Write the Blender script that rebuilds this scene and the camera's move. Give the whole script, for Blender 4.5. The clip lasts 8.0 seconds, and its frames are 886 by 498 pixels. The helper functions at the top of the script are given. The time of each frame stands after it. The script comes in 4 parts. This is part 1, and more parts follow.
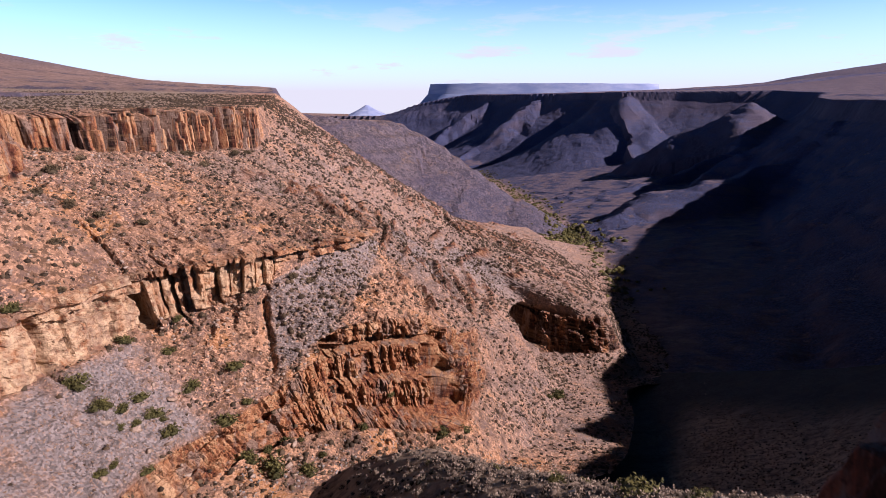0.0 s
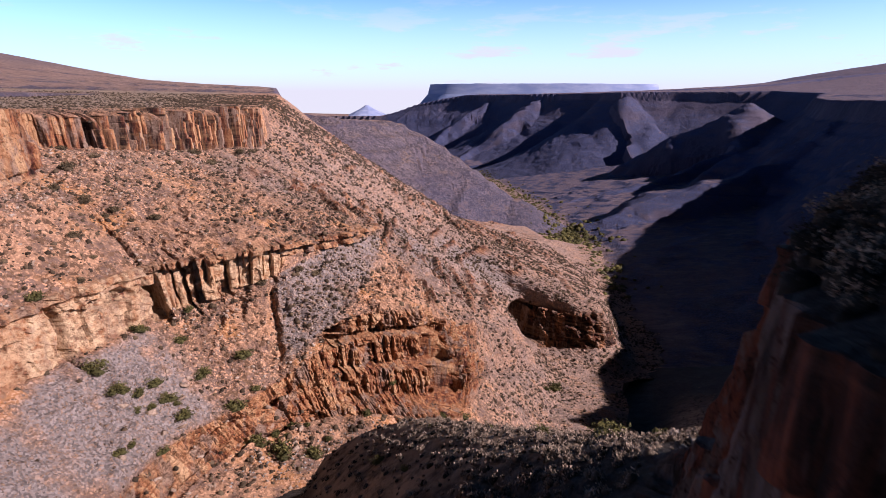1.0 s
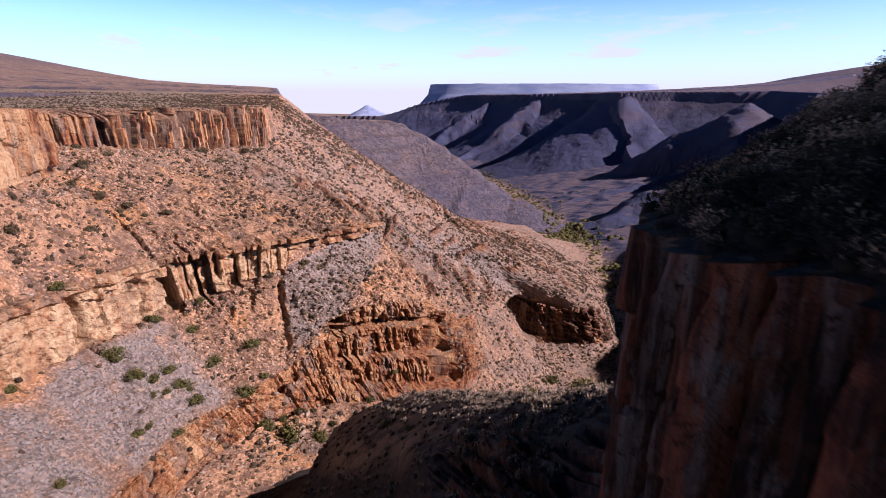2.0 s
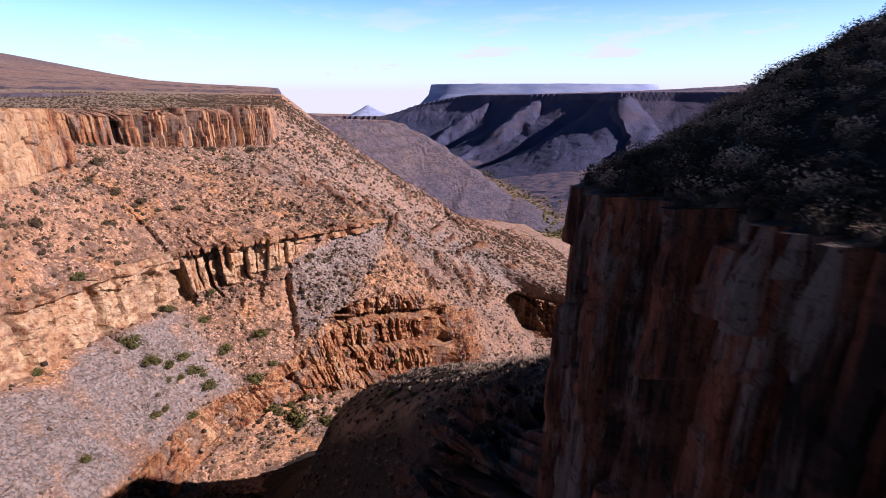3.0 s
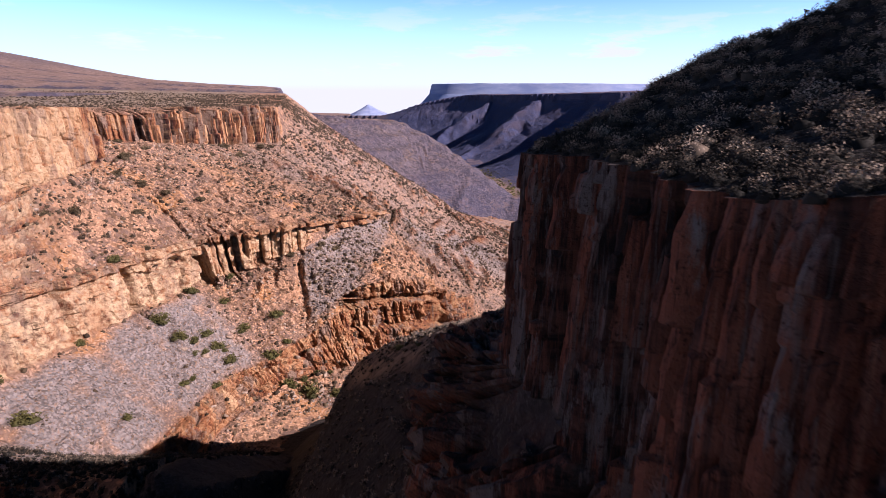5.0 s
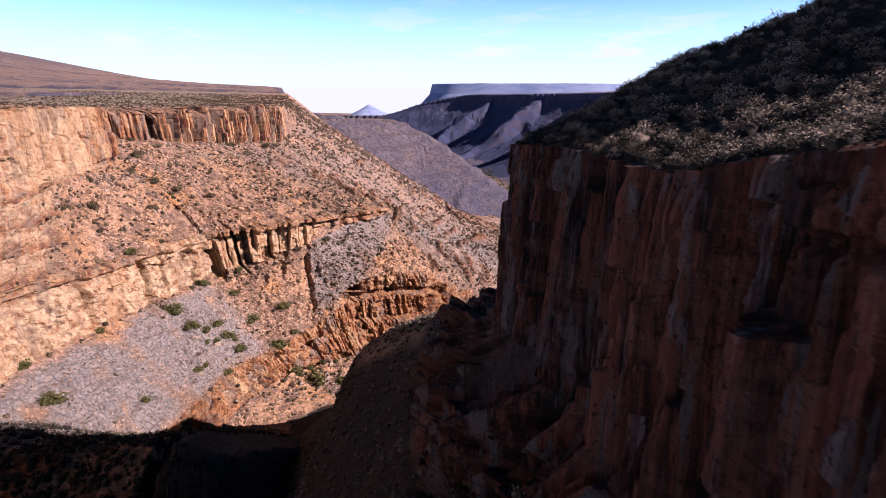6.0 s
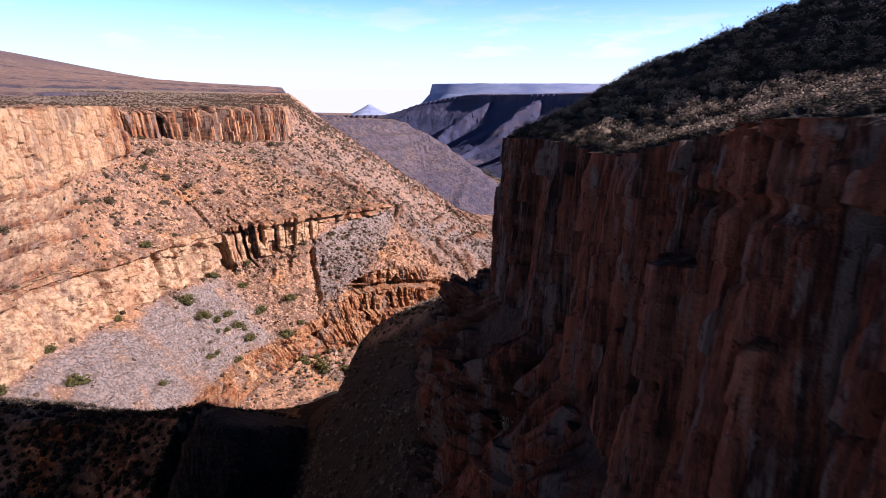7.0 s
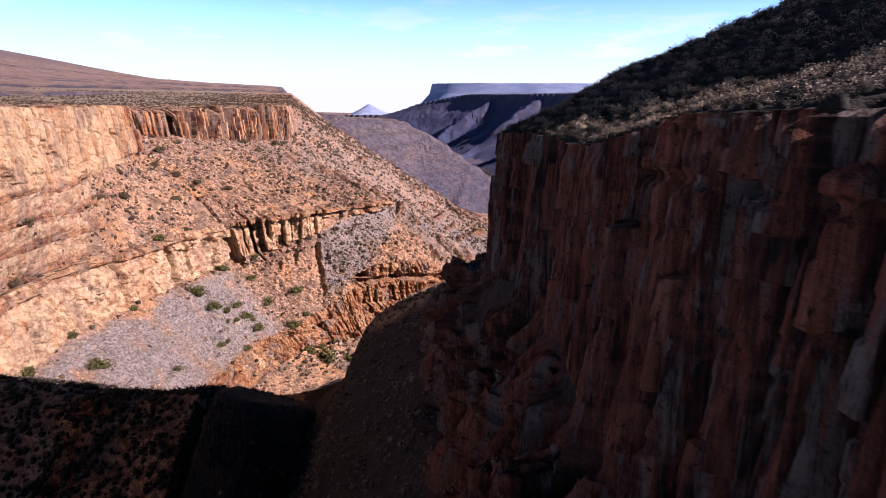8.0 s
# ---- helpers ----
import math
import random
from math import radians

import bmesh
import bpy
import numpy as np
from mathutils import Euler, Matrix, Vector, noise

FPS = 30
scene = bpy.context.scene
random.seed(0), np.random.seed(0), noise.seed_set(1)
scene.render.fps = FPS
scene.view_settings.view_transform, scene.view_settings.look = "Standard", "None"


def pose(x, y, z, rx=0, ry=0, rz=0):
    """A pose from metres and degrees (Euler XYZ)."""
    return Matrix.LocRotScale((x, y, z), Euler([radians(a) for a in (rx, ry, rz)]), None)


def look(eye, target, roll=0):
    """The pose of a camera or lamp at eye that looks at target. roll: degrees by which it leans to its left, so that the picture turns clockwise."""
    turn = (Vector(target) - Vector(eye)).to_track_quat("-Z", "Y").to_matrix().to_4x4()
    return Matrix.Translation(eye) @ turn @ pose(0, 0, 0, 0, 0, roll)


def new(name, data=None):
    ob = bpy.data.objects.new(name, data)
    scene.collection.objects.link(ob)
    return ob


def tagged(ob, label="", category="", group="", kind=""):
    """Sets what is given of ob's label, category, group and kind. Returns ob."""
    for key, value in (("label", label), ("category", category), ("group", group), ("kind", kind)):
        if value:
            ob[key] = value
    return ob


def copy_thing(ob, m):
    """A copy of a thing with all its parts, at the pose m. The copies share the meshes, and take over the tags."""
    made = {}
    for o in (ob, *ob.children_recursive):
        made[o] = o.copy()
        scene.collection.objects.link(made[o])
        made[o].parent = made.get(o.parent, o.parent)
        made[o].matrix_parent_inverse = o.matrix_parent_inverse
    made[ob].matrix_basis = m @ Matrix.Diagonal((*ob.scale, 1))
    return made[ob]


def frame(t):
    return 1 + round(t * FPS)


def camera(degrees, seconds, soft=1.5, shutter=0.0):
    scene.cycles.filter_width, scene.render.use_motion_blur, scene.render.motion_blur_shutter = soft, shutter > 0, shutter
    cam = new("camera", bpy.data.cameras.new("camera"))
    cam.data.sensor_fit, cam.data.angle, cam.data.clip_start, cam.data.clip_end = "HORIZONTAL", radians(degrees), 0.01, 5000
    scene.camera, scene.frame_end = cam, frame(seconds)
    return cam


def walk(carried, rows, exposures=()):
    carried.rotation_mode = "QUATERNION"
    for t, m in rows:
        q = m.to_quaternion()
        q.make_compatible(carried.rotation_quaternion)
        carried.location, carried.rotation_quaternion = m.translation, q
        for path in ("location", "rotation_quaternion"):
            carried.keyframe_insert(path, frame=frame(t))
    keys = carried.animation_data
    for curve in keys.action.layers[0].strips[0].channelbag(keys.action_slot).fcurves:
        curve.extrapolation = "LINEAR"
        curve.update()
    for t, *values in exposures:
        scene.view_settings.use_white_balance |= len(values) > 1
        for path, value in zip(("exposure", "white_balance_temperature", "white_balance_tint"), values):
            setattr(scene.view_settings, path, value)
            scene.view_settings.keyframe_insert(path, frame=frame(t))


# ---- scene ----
cam = camera(74.0, 8.0, soft=0.5, shutter=0.5)
PATH = [
    (0.0, 0.000, -0.000, 0.0, 76.100, 0.000, 0.000),
    (0.5, 0.015, -2.695, 0.0, 76.116, -0.040, 0.000),
    (1.0, -0.030, -5.745, 0.0, 76.116, -0.050, -0.008),
    (1.5, -0.005, -8.669, 0.0, 76.116, -0.040, -0.000),
    (3.0, -0.070, -17.984, 0.0, 76.123, -0.040, 0.062),
    (3.5, 0.015, -21.041, 0.0, 76.116, -0.040, 0.094),
    (4.0, -0.045, -24.369, 0.0, 76.108, -0.090, 0.094),
    (4.5, -0.040, -27.397, 0.0, 76.092, -0.100, 0.109),
    (6.0, -0.235, -36.897, 0.0, 76.084, -0.140, 0.156),
    (6.5, -0.305, -40.075, 0.0, 76.084, -0.180, 0.156),
    (7.0, -0.400, -43.538, 0.0, 76.077, -0.190, 0.148),
    (7.5, -0.480, -46.666, 0.0, 76.061, -0.210, 0.148),
    (8.0, -0.570, -49.985, 0.0, 76.045, -0.230, 0.141),
]
walk(cam, [(t, pose(x, y, z, rx, ry, rz)) for t, x, y, z, rx, ry, rz in PATH], [(0.0, 0.74, 6300, 37), (8.0, 1.03, 6240, 35)])

# ---------------------------------------------------------------- light
SUN_AZ, SUN_EL = 111.0, 29.5            # clockwise from north (+y), above the horizon
sun_to = Vector((math.sin(radians(SUN_AZ)) * math.cos(radians(SUN_EL)), math.cos(radians(SUN_AZ)) * math.cos(radians(SUN_EL)), math.sin(radians(SUN_EL))))
sun = new("sun", bpy.data.lights.new("sun", "SUN"))
sun.data.energy, sun.data.angle, sun.data.color = 5.0, radians(0.5), (1.0, 0.925, 0.80)
sun.matrix_basis = look(sun_to * 300, (0, 0, 0))

world = bpy.data.worlds.new("sky")
scene.world = world
world.use_nodes = True
wn, wl = world.node_tree.nodes, world.node_tree.links
wn.clear()
sky = wn.new("ShaderNodeTexSky")
sky.sky_type, sky.sun_disc = "NISHITA", False
sky.sun_elevation, sky.sun_rotation, sky.altitude = radians(SUN_EL), radians(SUN_AZ), 1200
wbg, wout = wn.new("ShaderNodeBackground"), wn.new("ShaderNodeOutputWorld")
wbg.inputs["Strength"].default_value = 0.055


def sky_math(op, a, b, clamp=False):
    m = wn.new("ShaderNodeMath")
    m.operation, m.use_clamp = op, clamp
    for k, v in enumerate((a, b)):
        if isinstance(v, (int, float)):
            m.inputs[k].default_value = v
        else:
            wl.new(v, m.inputs[k])
    return m.outputs[0]


def sky_range(v, a, b, c, d):
    m = wn.new("ShaderNodeMapRange")
    for k, w in zip((1, 2, 3, 4), (a, b, c, d)):
        m.inputs[k].default_value = w
    wl.new(v, m.inputs[0])
    return m.outputs[0]


def sky_mix(fac, a, b, mode="MIX"):
    m = wn.new("ShaderNodeMix")
    m.data_type, m.blend_type = "RGBA", mode
    for k, v in ((0, fac), (6, a), (7, b)):
        if isinstance(v, (int, float)):
            m.inputs[k].default_value = v
        elif isinstance(v, tuple):
            m.inputs[k].default_value = (*v, 1)
        else:
            wl.new(v, m.inputs[k])
    return m.outputs[2]


tc = wn.new("ShaderNodeTexCoord")
split = wn.new("ShaderNodeSeparateXYZ")
wl.new(tc.outputs["Generated"], split.inputs[0])
up = split.outputs["Z"]
deep = sky_mix(1.0, sky.outputs[0], (0.6, 1.75, 2.75), "MULTIPLY")          # clear dry mountain air
dome = sky_math("ADD", sky_math("MULTIPLY", sky_math("POWER", sky_math("SUBTRACT", 1.0, up, True), 6.0), 2.4), 0.025)
gray = wn.new("ShaderNodeCombineColor")
for k in range(3):
    wl.new(dome, gray.inputs[k])
deep = sky_mix(1.0, deep, gray.outputs[0], "MULTIPLY")
haze = sky_range(up, 0.02, 0.20, 1.0, 0.0)                                    # pale veil of thin cloud low over the horizon
haze = sky_math("POWER", haze, 1.15)
veil = wn.new("ShaderNodeMapping")
veil.inputs["Scale"].default_value = (3.0, 3.0, 16.0)
wl.new(tc.outputs["Generated"], veil.inputs[0])
cloud = wn.new("ShaderNodeTexNoise")
cloud.inputs["Scale"].default_value, cloud.inputs["Detail"].default_value, cloud.inputs["Roughness"].default_value = 1.6, 8, 0.62
wl.new(veil.outputs[0], cloud.inputs["Vector"])
wisps = sky_math("MULTIPLY", sky_range(cloud.outputs[0], 0.40, 0.62, 0.0, 1.0), sky_range(up, 0.08, 0.19, 0.95, 0.0))
cover = sky_math("MAXIMUM", haze, wisps, True)
wl.new(sky_mix(cover, deep, (8.0, 9.0, 9.2)), wbg.inputs[0])
wl.new(wbg.outputs[0], wout.inputs[0])

# ---------------------------------------------------------------- noise on arrays
_rng = np.random.RandomState(7)
_perm = np.concatenate([_rng.permutation(256)] * 3)
_grad = _rng.normal(size=(256, 3))
_grad /= np.linalg.norm(_grad, axis=1)[:, None]


def perlin(x, y, z):
    """Gradient noise, about -0.7 to 0.7, on arrays."""
    x, y, z = np.broadcast_arrays(np.asarray(x, float), np.asarray(y, float), np.asarray(z, float))
    xi, yi, zi = np.floor(x).astype(int), np.floor(y).astype(int), np.floor(z).astype(int)
    xf, yf, zf = x - xi, y - yi, z - zi
    u, v, w = (f * f * f * (f * (f * 6 - 15) + 10) for f in (xf, yf, zf))
    total = 0.0
    for dx in (0, 1):
        for dy in (0, 1):
            for dz in (0, 1):
                h = _perm[_perm[_perm[(xi + dx) & 255] + ((yi + dy) & 255)] + ((zi + dz) & 255)]
                g = _grad[h]
                dot = g[..., 0] * (xf - dx) + g[..., 1] * (yf - dy) + g[..., 2] * (zf - dz)
                total = total + dot * (u if dx else 1 - u) * (v if dy else 1 - v) * (w if dz else 1 - w)
    return total


def fbm(x, y, z, octaves=4, gain=0.5):
    total, amp, f = 0.0, 1.0, 1.0
    for o in range(octaves):
        total = total + amp * perlin(x * f + 17.3 * o, y * f - 9.1 * o, z * f + 4.7 * o)
        amp, f = amp * gain, f * 2.03
    return total


def ridged(x, y, z, octaves=3):
    total, amp, f = 0.0, 1.0, 1.0
    for o in range(octaves):
        total = total + amp * (1 - 2.2 * np.abs(perlin(x * f + 5.1 * o, y * f + 2.7 * o, z * f)))
        amp, f = amp * 0.5, f * 2.1
    return total


def cells(u, v, seed=0):
    """Irregular blocks in a plane: a random value for each block, and the distance to its joint."""
    ui, vi = np.floor(u).astype(int), np.floor(v).astype(int)
    first, second, value = np.full(u.shape, 9.0), np.full(u.shape, 9.0), np.zeros(u.shape)
    for du in (-1, 0, 1):
        for dv in (-1, 0, 1):
            a, b = ui + du, vi + dv
            h = _perm[_perm[(a + seed) & 255] + (b & 255)]
            cu, cv = a + 0.15 + 0.7 * _perm[h + 31] / 255, b + 0.15 + 0.7 * _perm[h + 77] / 255
            dist = np.maximum(np.abs(u - cu), np.abs(v - cv)) * 0.7 + 0.3 * np.hypot(u - cu, v - cv)
            closer = dist < first
            second = np.where(closer, first, np.minimum(second, dist))
            value = np.where(closer, _perm[h + 143] / 255.0, value)
            first = np.where(closer, dist, first)
    return value, second - first


def pillars(u, z, tall, seed=0):
    """Upright columns along u, broken across at uneven heights: a random value for each piece, the distance to the column's side, and a value for the column."""
    ui = np.floor(u).astype(int)
    first, second, which = np.full(u.shape, 9.0), np.full(u.shape, 9.0), np.zeros(u.shape, int)
    for du in (-2, -1, 0, 1, 2):
        a = ui + du
        h = _perm[_perm[(a + seed) & 255] + 7]
        dist = np.abs(u - (a + 0.08 + 0.84 * h / 255))
        closer = dist < first
        second = np.where(closer, first, np.minimum(second, dist))
        which = np.where(closer, a, which)
        first = np.where(closer, dist, first)
    whole = _perm[_perm[(which + seed) & 255] + 99]
    piece = np.floor(z / tall + 4 * whole / 255).astype(int)
    return _perm[_perm[whole] + (piece & 255)] / 255.0, second - first, whole / 255.0


def step(a, b, x):
    t = np.clip((np.asarray(x, float) - a) / (b - a), 0, 1)
    return t * t * (3 - 2 * t)


# ---------------------------------------------------------------- materials
def material(name):
    m = bpy.data.materials.new(name)
    m.use_nodes = True
    m.node_tree.nodes.clear()
    return m, m.node_tree.nodes, m.node_tree.links


def ramp(n, stops):
    r = n.new("ShaderNodeValToRGB")
    while len(r.color_ramp.elements) < len(stops):
        r.color_ramp.elements.new(0.5)
    for e, (p, c) in zip(r.color_ramp.elements, stops):
        e.position, e.color = p, (*c, 1)
    return r


def noise_node(n, l, vec, scale, detail=4, rough=0.6, stretch=None):
    if stretch:
        mp = n.new("ShaderNodeMapping")
        mp.inputs["Scale"].default_value = stretch
        l.new(vec, mp.inputs["Vector"])
        vec = mp.outputs[0]
    t = n.new("ShaderNodeTexNoise")
    t.inputs["Scale"].default_value, t.inputs["Detail"].default_value, t.inputs["Roughness"].default_value = scale, detail, rough
    l.new(vec, t.inputs["Vector"])
    return t.outputs[0]


def mix(n, l, fac, a, b, mode="MIX"):
    m = n.new("ShaderNodeMix")
    m.data_type, m.blend_type = "RGBA", mode
    for i, v in ((0, fac), (6, a), (7, b)):
        if isinstance(v, (int, float)):
            m.inputs[i].default_value = v
        elif isinstance(v, tuple):
            m.inputs[i].default_value = (*v, 1)
        else:
            l.new(v, m.inputs[i])
    return m.outputs[2]


DRY = 0.78                               # overall paleness of ground and plants


def finish(n, l, color, height=None, strength=0.5, dist=0.1, rough=0.92):
    b, o = n.new("ShaderNodeBsdfPrincipled"), n.new("ShaderNodeOutputMaterial")
    b.inputs["Roughness"].default_value = rough
    b.inputs["Specular IOR Level"].default_value = 0.2
    l.new(mix(n, l, 1.0, color, (DRY, DRY, DRY), "MULTIPLY"), b.inputs["Base Color"])
    if height is not None:
        bp = n.new("ShaderNodeBump")
        bp.inputs["Strength"].default_value, bp.inputs["Distance"].default_value = strength, dist
        l.new(height, bp.inputs["Height"])
        l.new(bp.outputs[0], b.inputs["Normal"])
    l.new(b.outputs[0], o.inputs[0])


def terrain_material(name, soil, soil_b, grey, rock_stops, lichen, grain=1.0, streaks=(0.9, 0.9, 0.10), relief=0.5, grass=((0.30, 0.22, 0.155), (0.46, 0.34, 0.25), (0.15, 0.12, 0.08)), patches=(1, 1, 1), buff_colour=(0.76, 0.54, 0.34)):
    """Bare ground with rubble, scree, turf and rock; the mesh says by its values where each lies. grain: size of the rubble."""
    m, n, l = material(name)
    pos = n.new("ShaderNodeNewGeometry").outputs["Position"]

    def value(key):
        a = n.new("ShaderNodeAttribute")
        a.attribute_name = key
        return a.outputs["Fac"]

    def pebbles(scale):
        v = n.new("ShaderNodeTexVoronoi")
        v.inputs["Scale"].default_value = scale
        l.new(pos, v.inputs["Vector"])
        sp = n.new("ShaderNodeSeparateColor")
        l.new(v.outputs["Color"], sp.inputs[0])
        return sp.outputs[0], v.outputs["Distance"]

    big = noise_node(n, l, pos, 0.045, 5, 0.6)
    mid = noise_node(n, l, pos, 0.5 / grain, 6, 0.7)
    fine = noise_node(n, l, pos, 3.0 / grain, 5, 0.75)
    tint_a, dist_a = pebbles(1.5 / grain)
    tint_b = pebbles(2.4 / grain)[0]
    s = mix(n, l, ramp_fac(n, l, big, 0.45, 0.56), soil, soil_b)
    s = mix(n, l, ramp_fac(n, l, mid, 0.50, 0.68), s, tuple(c * 0.5 for c in soil_b))
    s = mix(n, l, ramp_fac(n, l, noise_node(n, l, pos, 0.07, 5, 0.65), 0.52, 0.62), s, (soil[0] * 1.05, soil[1] * 0.88, soil[2] * 0.6))
    tint_c = pebbles(4.5 / grain)[0]
    s = mix(n, l, ramp_fac(n, l, tint_c, 0.70, 0.8), s, tuple(min(1, c * 1.45) for c in soil))
    stony = n.new("ShaderNodeMath")
    stony.operation = "MULTIPLY_ADD"
    l.new(noise_node(n, l, pos, 0.11, 4, 0.6), stony.inputs[0])
    stony.inputs[1].default_value, stony.inputs[2].default_value = -0.6, 1.12
    s = mix(n, l, ramp_fac(n, l, noise_node(n, l, pos, 0.16, 5, 0.65), 0.50, 0.62), s, tuple(0.75 * c for c in soil_b))

    def beyond(tint, over):
        m_ = n.new("ShaderNodeMath")
        m_.operation = "SUBTRACT"
        l.new(tint, m_.inputs[0])
        l.new(stony.outputs[0], m_.inputs[1])
        return ramp_fac(n, l, m_.outputs[0], over, over + 0.04)

    s = mix(n, l, beyond(tint_b, 0.0), s, tuple(c * 0.40 for c in soil))
    s = mix(n, l, beyond(tint_a, 0.08), s, tuple(c * 0.36 for c in soil))
    s = mix(n, l, ramp_fac(n, l, fine, 0.54, 0.66), s, tuple(min(1, c * 1.25) for c in soil))
    g = mix(n, l, tint_c, tuple(c * 0.5 for c in grey), tuple(c * 1.5 for c in grey))
    g = mix(n, l, ramp_fac(n, l, fine, 0.52, 0.7), g, tuple(c * 0.9 for c in soil))
    g = mix(n, l, ramp_fac(n, l, noise_node(n, l, pos, 0.12, 5, 0.6), 0.56, 0.72), g, s)
    s = mix(n, l, value("scree"), s, g)
    t = mix(n, l, ramp_fac(n, l, noise_node(n, l, pos, 0.03, 6, 0.65, (1, 2.2, 1)), 0.42, 0.6), grass[0], grass[1])
    t = mix(n, l, ramp_fac(n, l, mid, 0.45, 0.65), t, grass[2])
    t = mix(n, l, ramp_fac(n, l, noise_node(n, l, pos, 0.012, 5, 0.6, (1, 3.0, 1)), 0.62, 0.68), t, tuple(1.2 * c for c in grass[1]))
    s = mix(n, l, value("turf"), s, t)
    streak = noise_node(n, l, pos, 1.0, 7, 0.7, streaks)
    band = noise_node(n, l, pos, 1.0, 5, 0.6, (0.05, 0.05, 0.7))
    blend = n.new("ShaderNodeMath")
    blend.operation = "MULTIPLY_ADD"
    l.new(value("tone"), blend.inputs[0])
    blend.inputs[1].default_value = 0.46
    l.new(streak, blend.inputs[2])
    shift = n.new("ShaderNodeMath")
    shift.operation = "SUBTRACT"
    l.new(blend.outputs[0], shift.inputs[0])
    shift.inputs[1].default_value = 0.23
    r1 = ramp(n, rock_stops)
    l.new(shift.outputs[0], r1.inputs[0])
    r = mix(n, l, ramp_fac(n, l, band, 0.48, 0.60), r1.outputs[0], rock_stops[-1][1])
    r = mix(n, l, 0.25, r1.outputs[0], r)
    sweep = noise_node(n, l, pos, 1.0, 5, 0.65, tuple(0.3 * k for k in streaks))
    stain = noise_node(n, l, pos, 1.0, 5, 0.65, (0.33 * streaks[0], 0.21 * streaks[1], 0.45 * streaks[2]))
    buff = n.new("ShaderNodeMath")
    buff.operation = "MULTIPLY"
    l.new(value("pale"), buff.inputs[0])
    l.new(ramp_fac(n, l, noise_node(n, l, pos, 0.5, 6, 0.65, (1, 1, 1.6)), 0.36, 0.58), buff.inputs[1])
    r = mix(n, l, buff.outputs[0], r, buff_colour)
    bare = n.new("ShaderNodeMath")
    bare.operation = "MULTIPLY_ADD"
    l.new(value("pale"), bare.inputs[0])
    bare.inputs[1].default_value, bare.inputs[2].default_value = -0.55, 1.0

    def worn(fac):
        m_ = n.new("ShaderNodeMath")
        m_.operation = "MULTIPLY"
        l.new(fac, m_.inputs[0])
        l.new(bare.outputs[0], m_.inputs[1])
        return m_.outputs[0]

    r = mix(n, l, worn(ramp_fac(n, l, sweep, 0.51, 0.66)), r, tuple(0.7 * a + 0.3 * b for a, b in zip(rock_stops[2][1], rock_stops[3][1])))
    r = mix(n, l, worn(ramp_fac(n, l, stain, 0.53, 0.60)), r, tuple(0.7 * a + 0.3 * b for a, b in zip(lichen, rock_stops[1][1])))
    r = mix(n, l, worn(ramp_fac(n, l, noise_node(n, l, pos, 0.35, 6, 0.7, patches), 0.58, 0.68)), r, lichen)
    r = mix(n, l, worn(ramp_fac(n, l, fine, 0.56, 0.66)), r, tuple(0.55 * c for c in rock_stops[1][1]))
    runs = noise_node(n, l, pos, 1.0, 6, 0.7, tuple(2.6 * k for k in streaks))
    r = mix(n, l, worn(ramp_fac(n, l, runs, 0.56, 0.66)), r, tuple(0.5 * (a + b) for a, b in zip(rock_stops[0][1], rock_stops[1][1])))
    c = mix(n, l, value("rock"), s, r)
    h = fine
    for part_of, weight in ((mid, 1.0), (dist_a, 0.35)):
        add = n.new("ShaderNodeMath")
        add.operation = "MULTIPLY_ADD"
        l.new(part_of, add.inputs[0])
        add.inputs[1].default_value = weight
        l.new(h, add.inputs[2])
        h = add.outputs[0]
    finish(n, l, c, h, 1.0, relief * grain)
    return m


def ramp_fac(n, l, fac, a, b):
    mr = n.new("ShaderNodeMapRange")
    mr.inputs["From Min"].default_value, mr.inputs["From Max"].default_value = a, b
    l.new(fac, mr.inputs["Value"])
    return mr.outputs[0]


WEST = terrain_material("west_wall_ground", (0.52, 0.30, 0.185), (0.29, 0.185, 0.145), (0.275, 0.238, 0.23),
                        [(0.28, (0.03, 0.016, 0.014)), (0.42, (0.15, 0.047, 0.03)), (0.55, (0.42, 0.165, 0.07)), (0.70, (0.62, 0.37, 0.20))], (0.40, 0.29, 0.22), 1.7, relief=0.42)
# the east side's shade is darkened into these colours; the west keeps its own
EAST = terrain_material("east_wall_shade_ground", (0.046, 0.041, 0.039), (0.033, 0.03, 0.03), (0.055, 0.053, 0.056),
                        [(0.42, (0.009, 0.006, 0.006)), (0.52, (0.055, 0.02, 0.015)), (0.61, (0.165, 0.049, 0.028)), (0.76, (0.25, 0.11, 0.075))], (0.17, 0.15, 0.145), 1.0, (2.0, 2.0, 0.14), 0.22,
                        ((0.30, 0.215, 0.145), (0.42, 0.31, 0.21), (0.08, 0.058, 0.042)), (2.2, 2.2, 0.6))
# blue haze and blue shade of the distance are mixed into these colours
FAR = terrain_material("far_hazed_ground", (0.185, 0.148, 0.165), (0.105, 0.092, 0.12), (0.05, 0.07, 0.165),
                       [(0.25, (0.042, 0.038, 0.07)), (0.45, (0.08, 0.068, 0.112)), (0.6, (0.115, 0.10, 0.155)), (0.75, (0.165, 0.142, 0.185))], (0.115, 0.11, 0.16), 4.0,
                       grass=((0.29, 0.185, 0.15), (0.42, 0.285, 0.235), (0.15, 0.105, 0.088)))


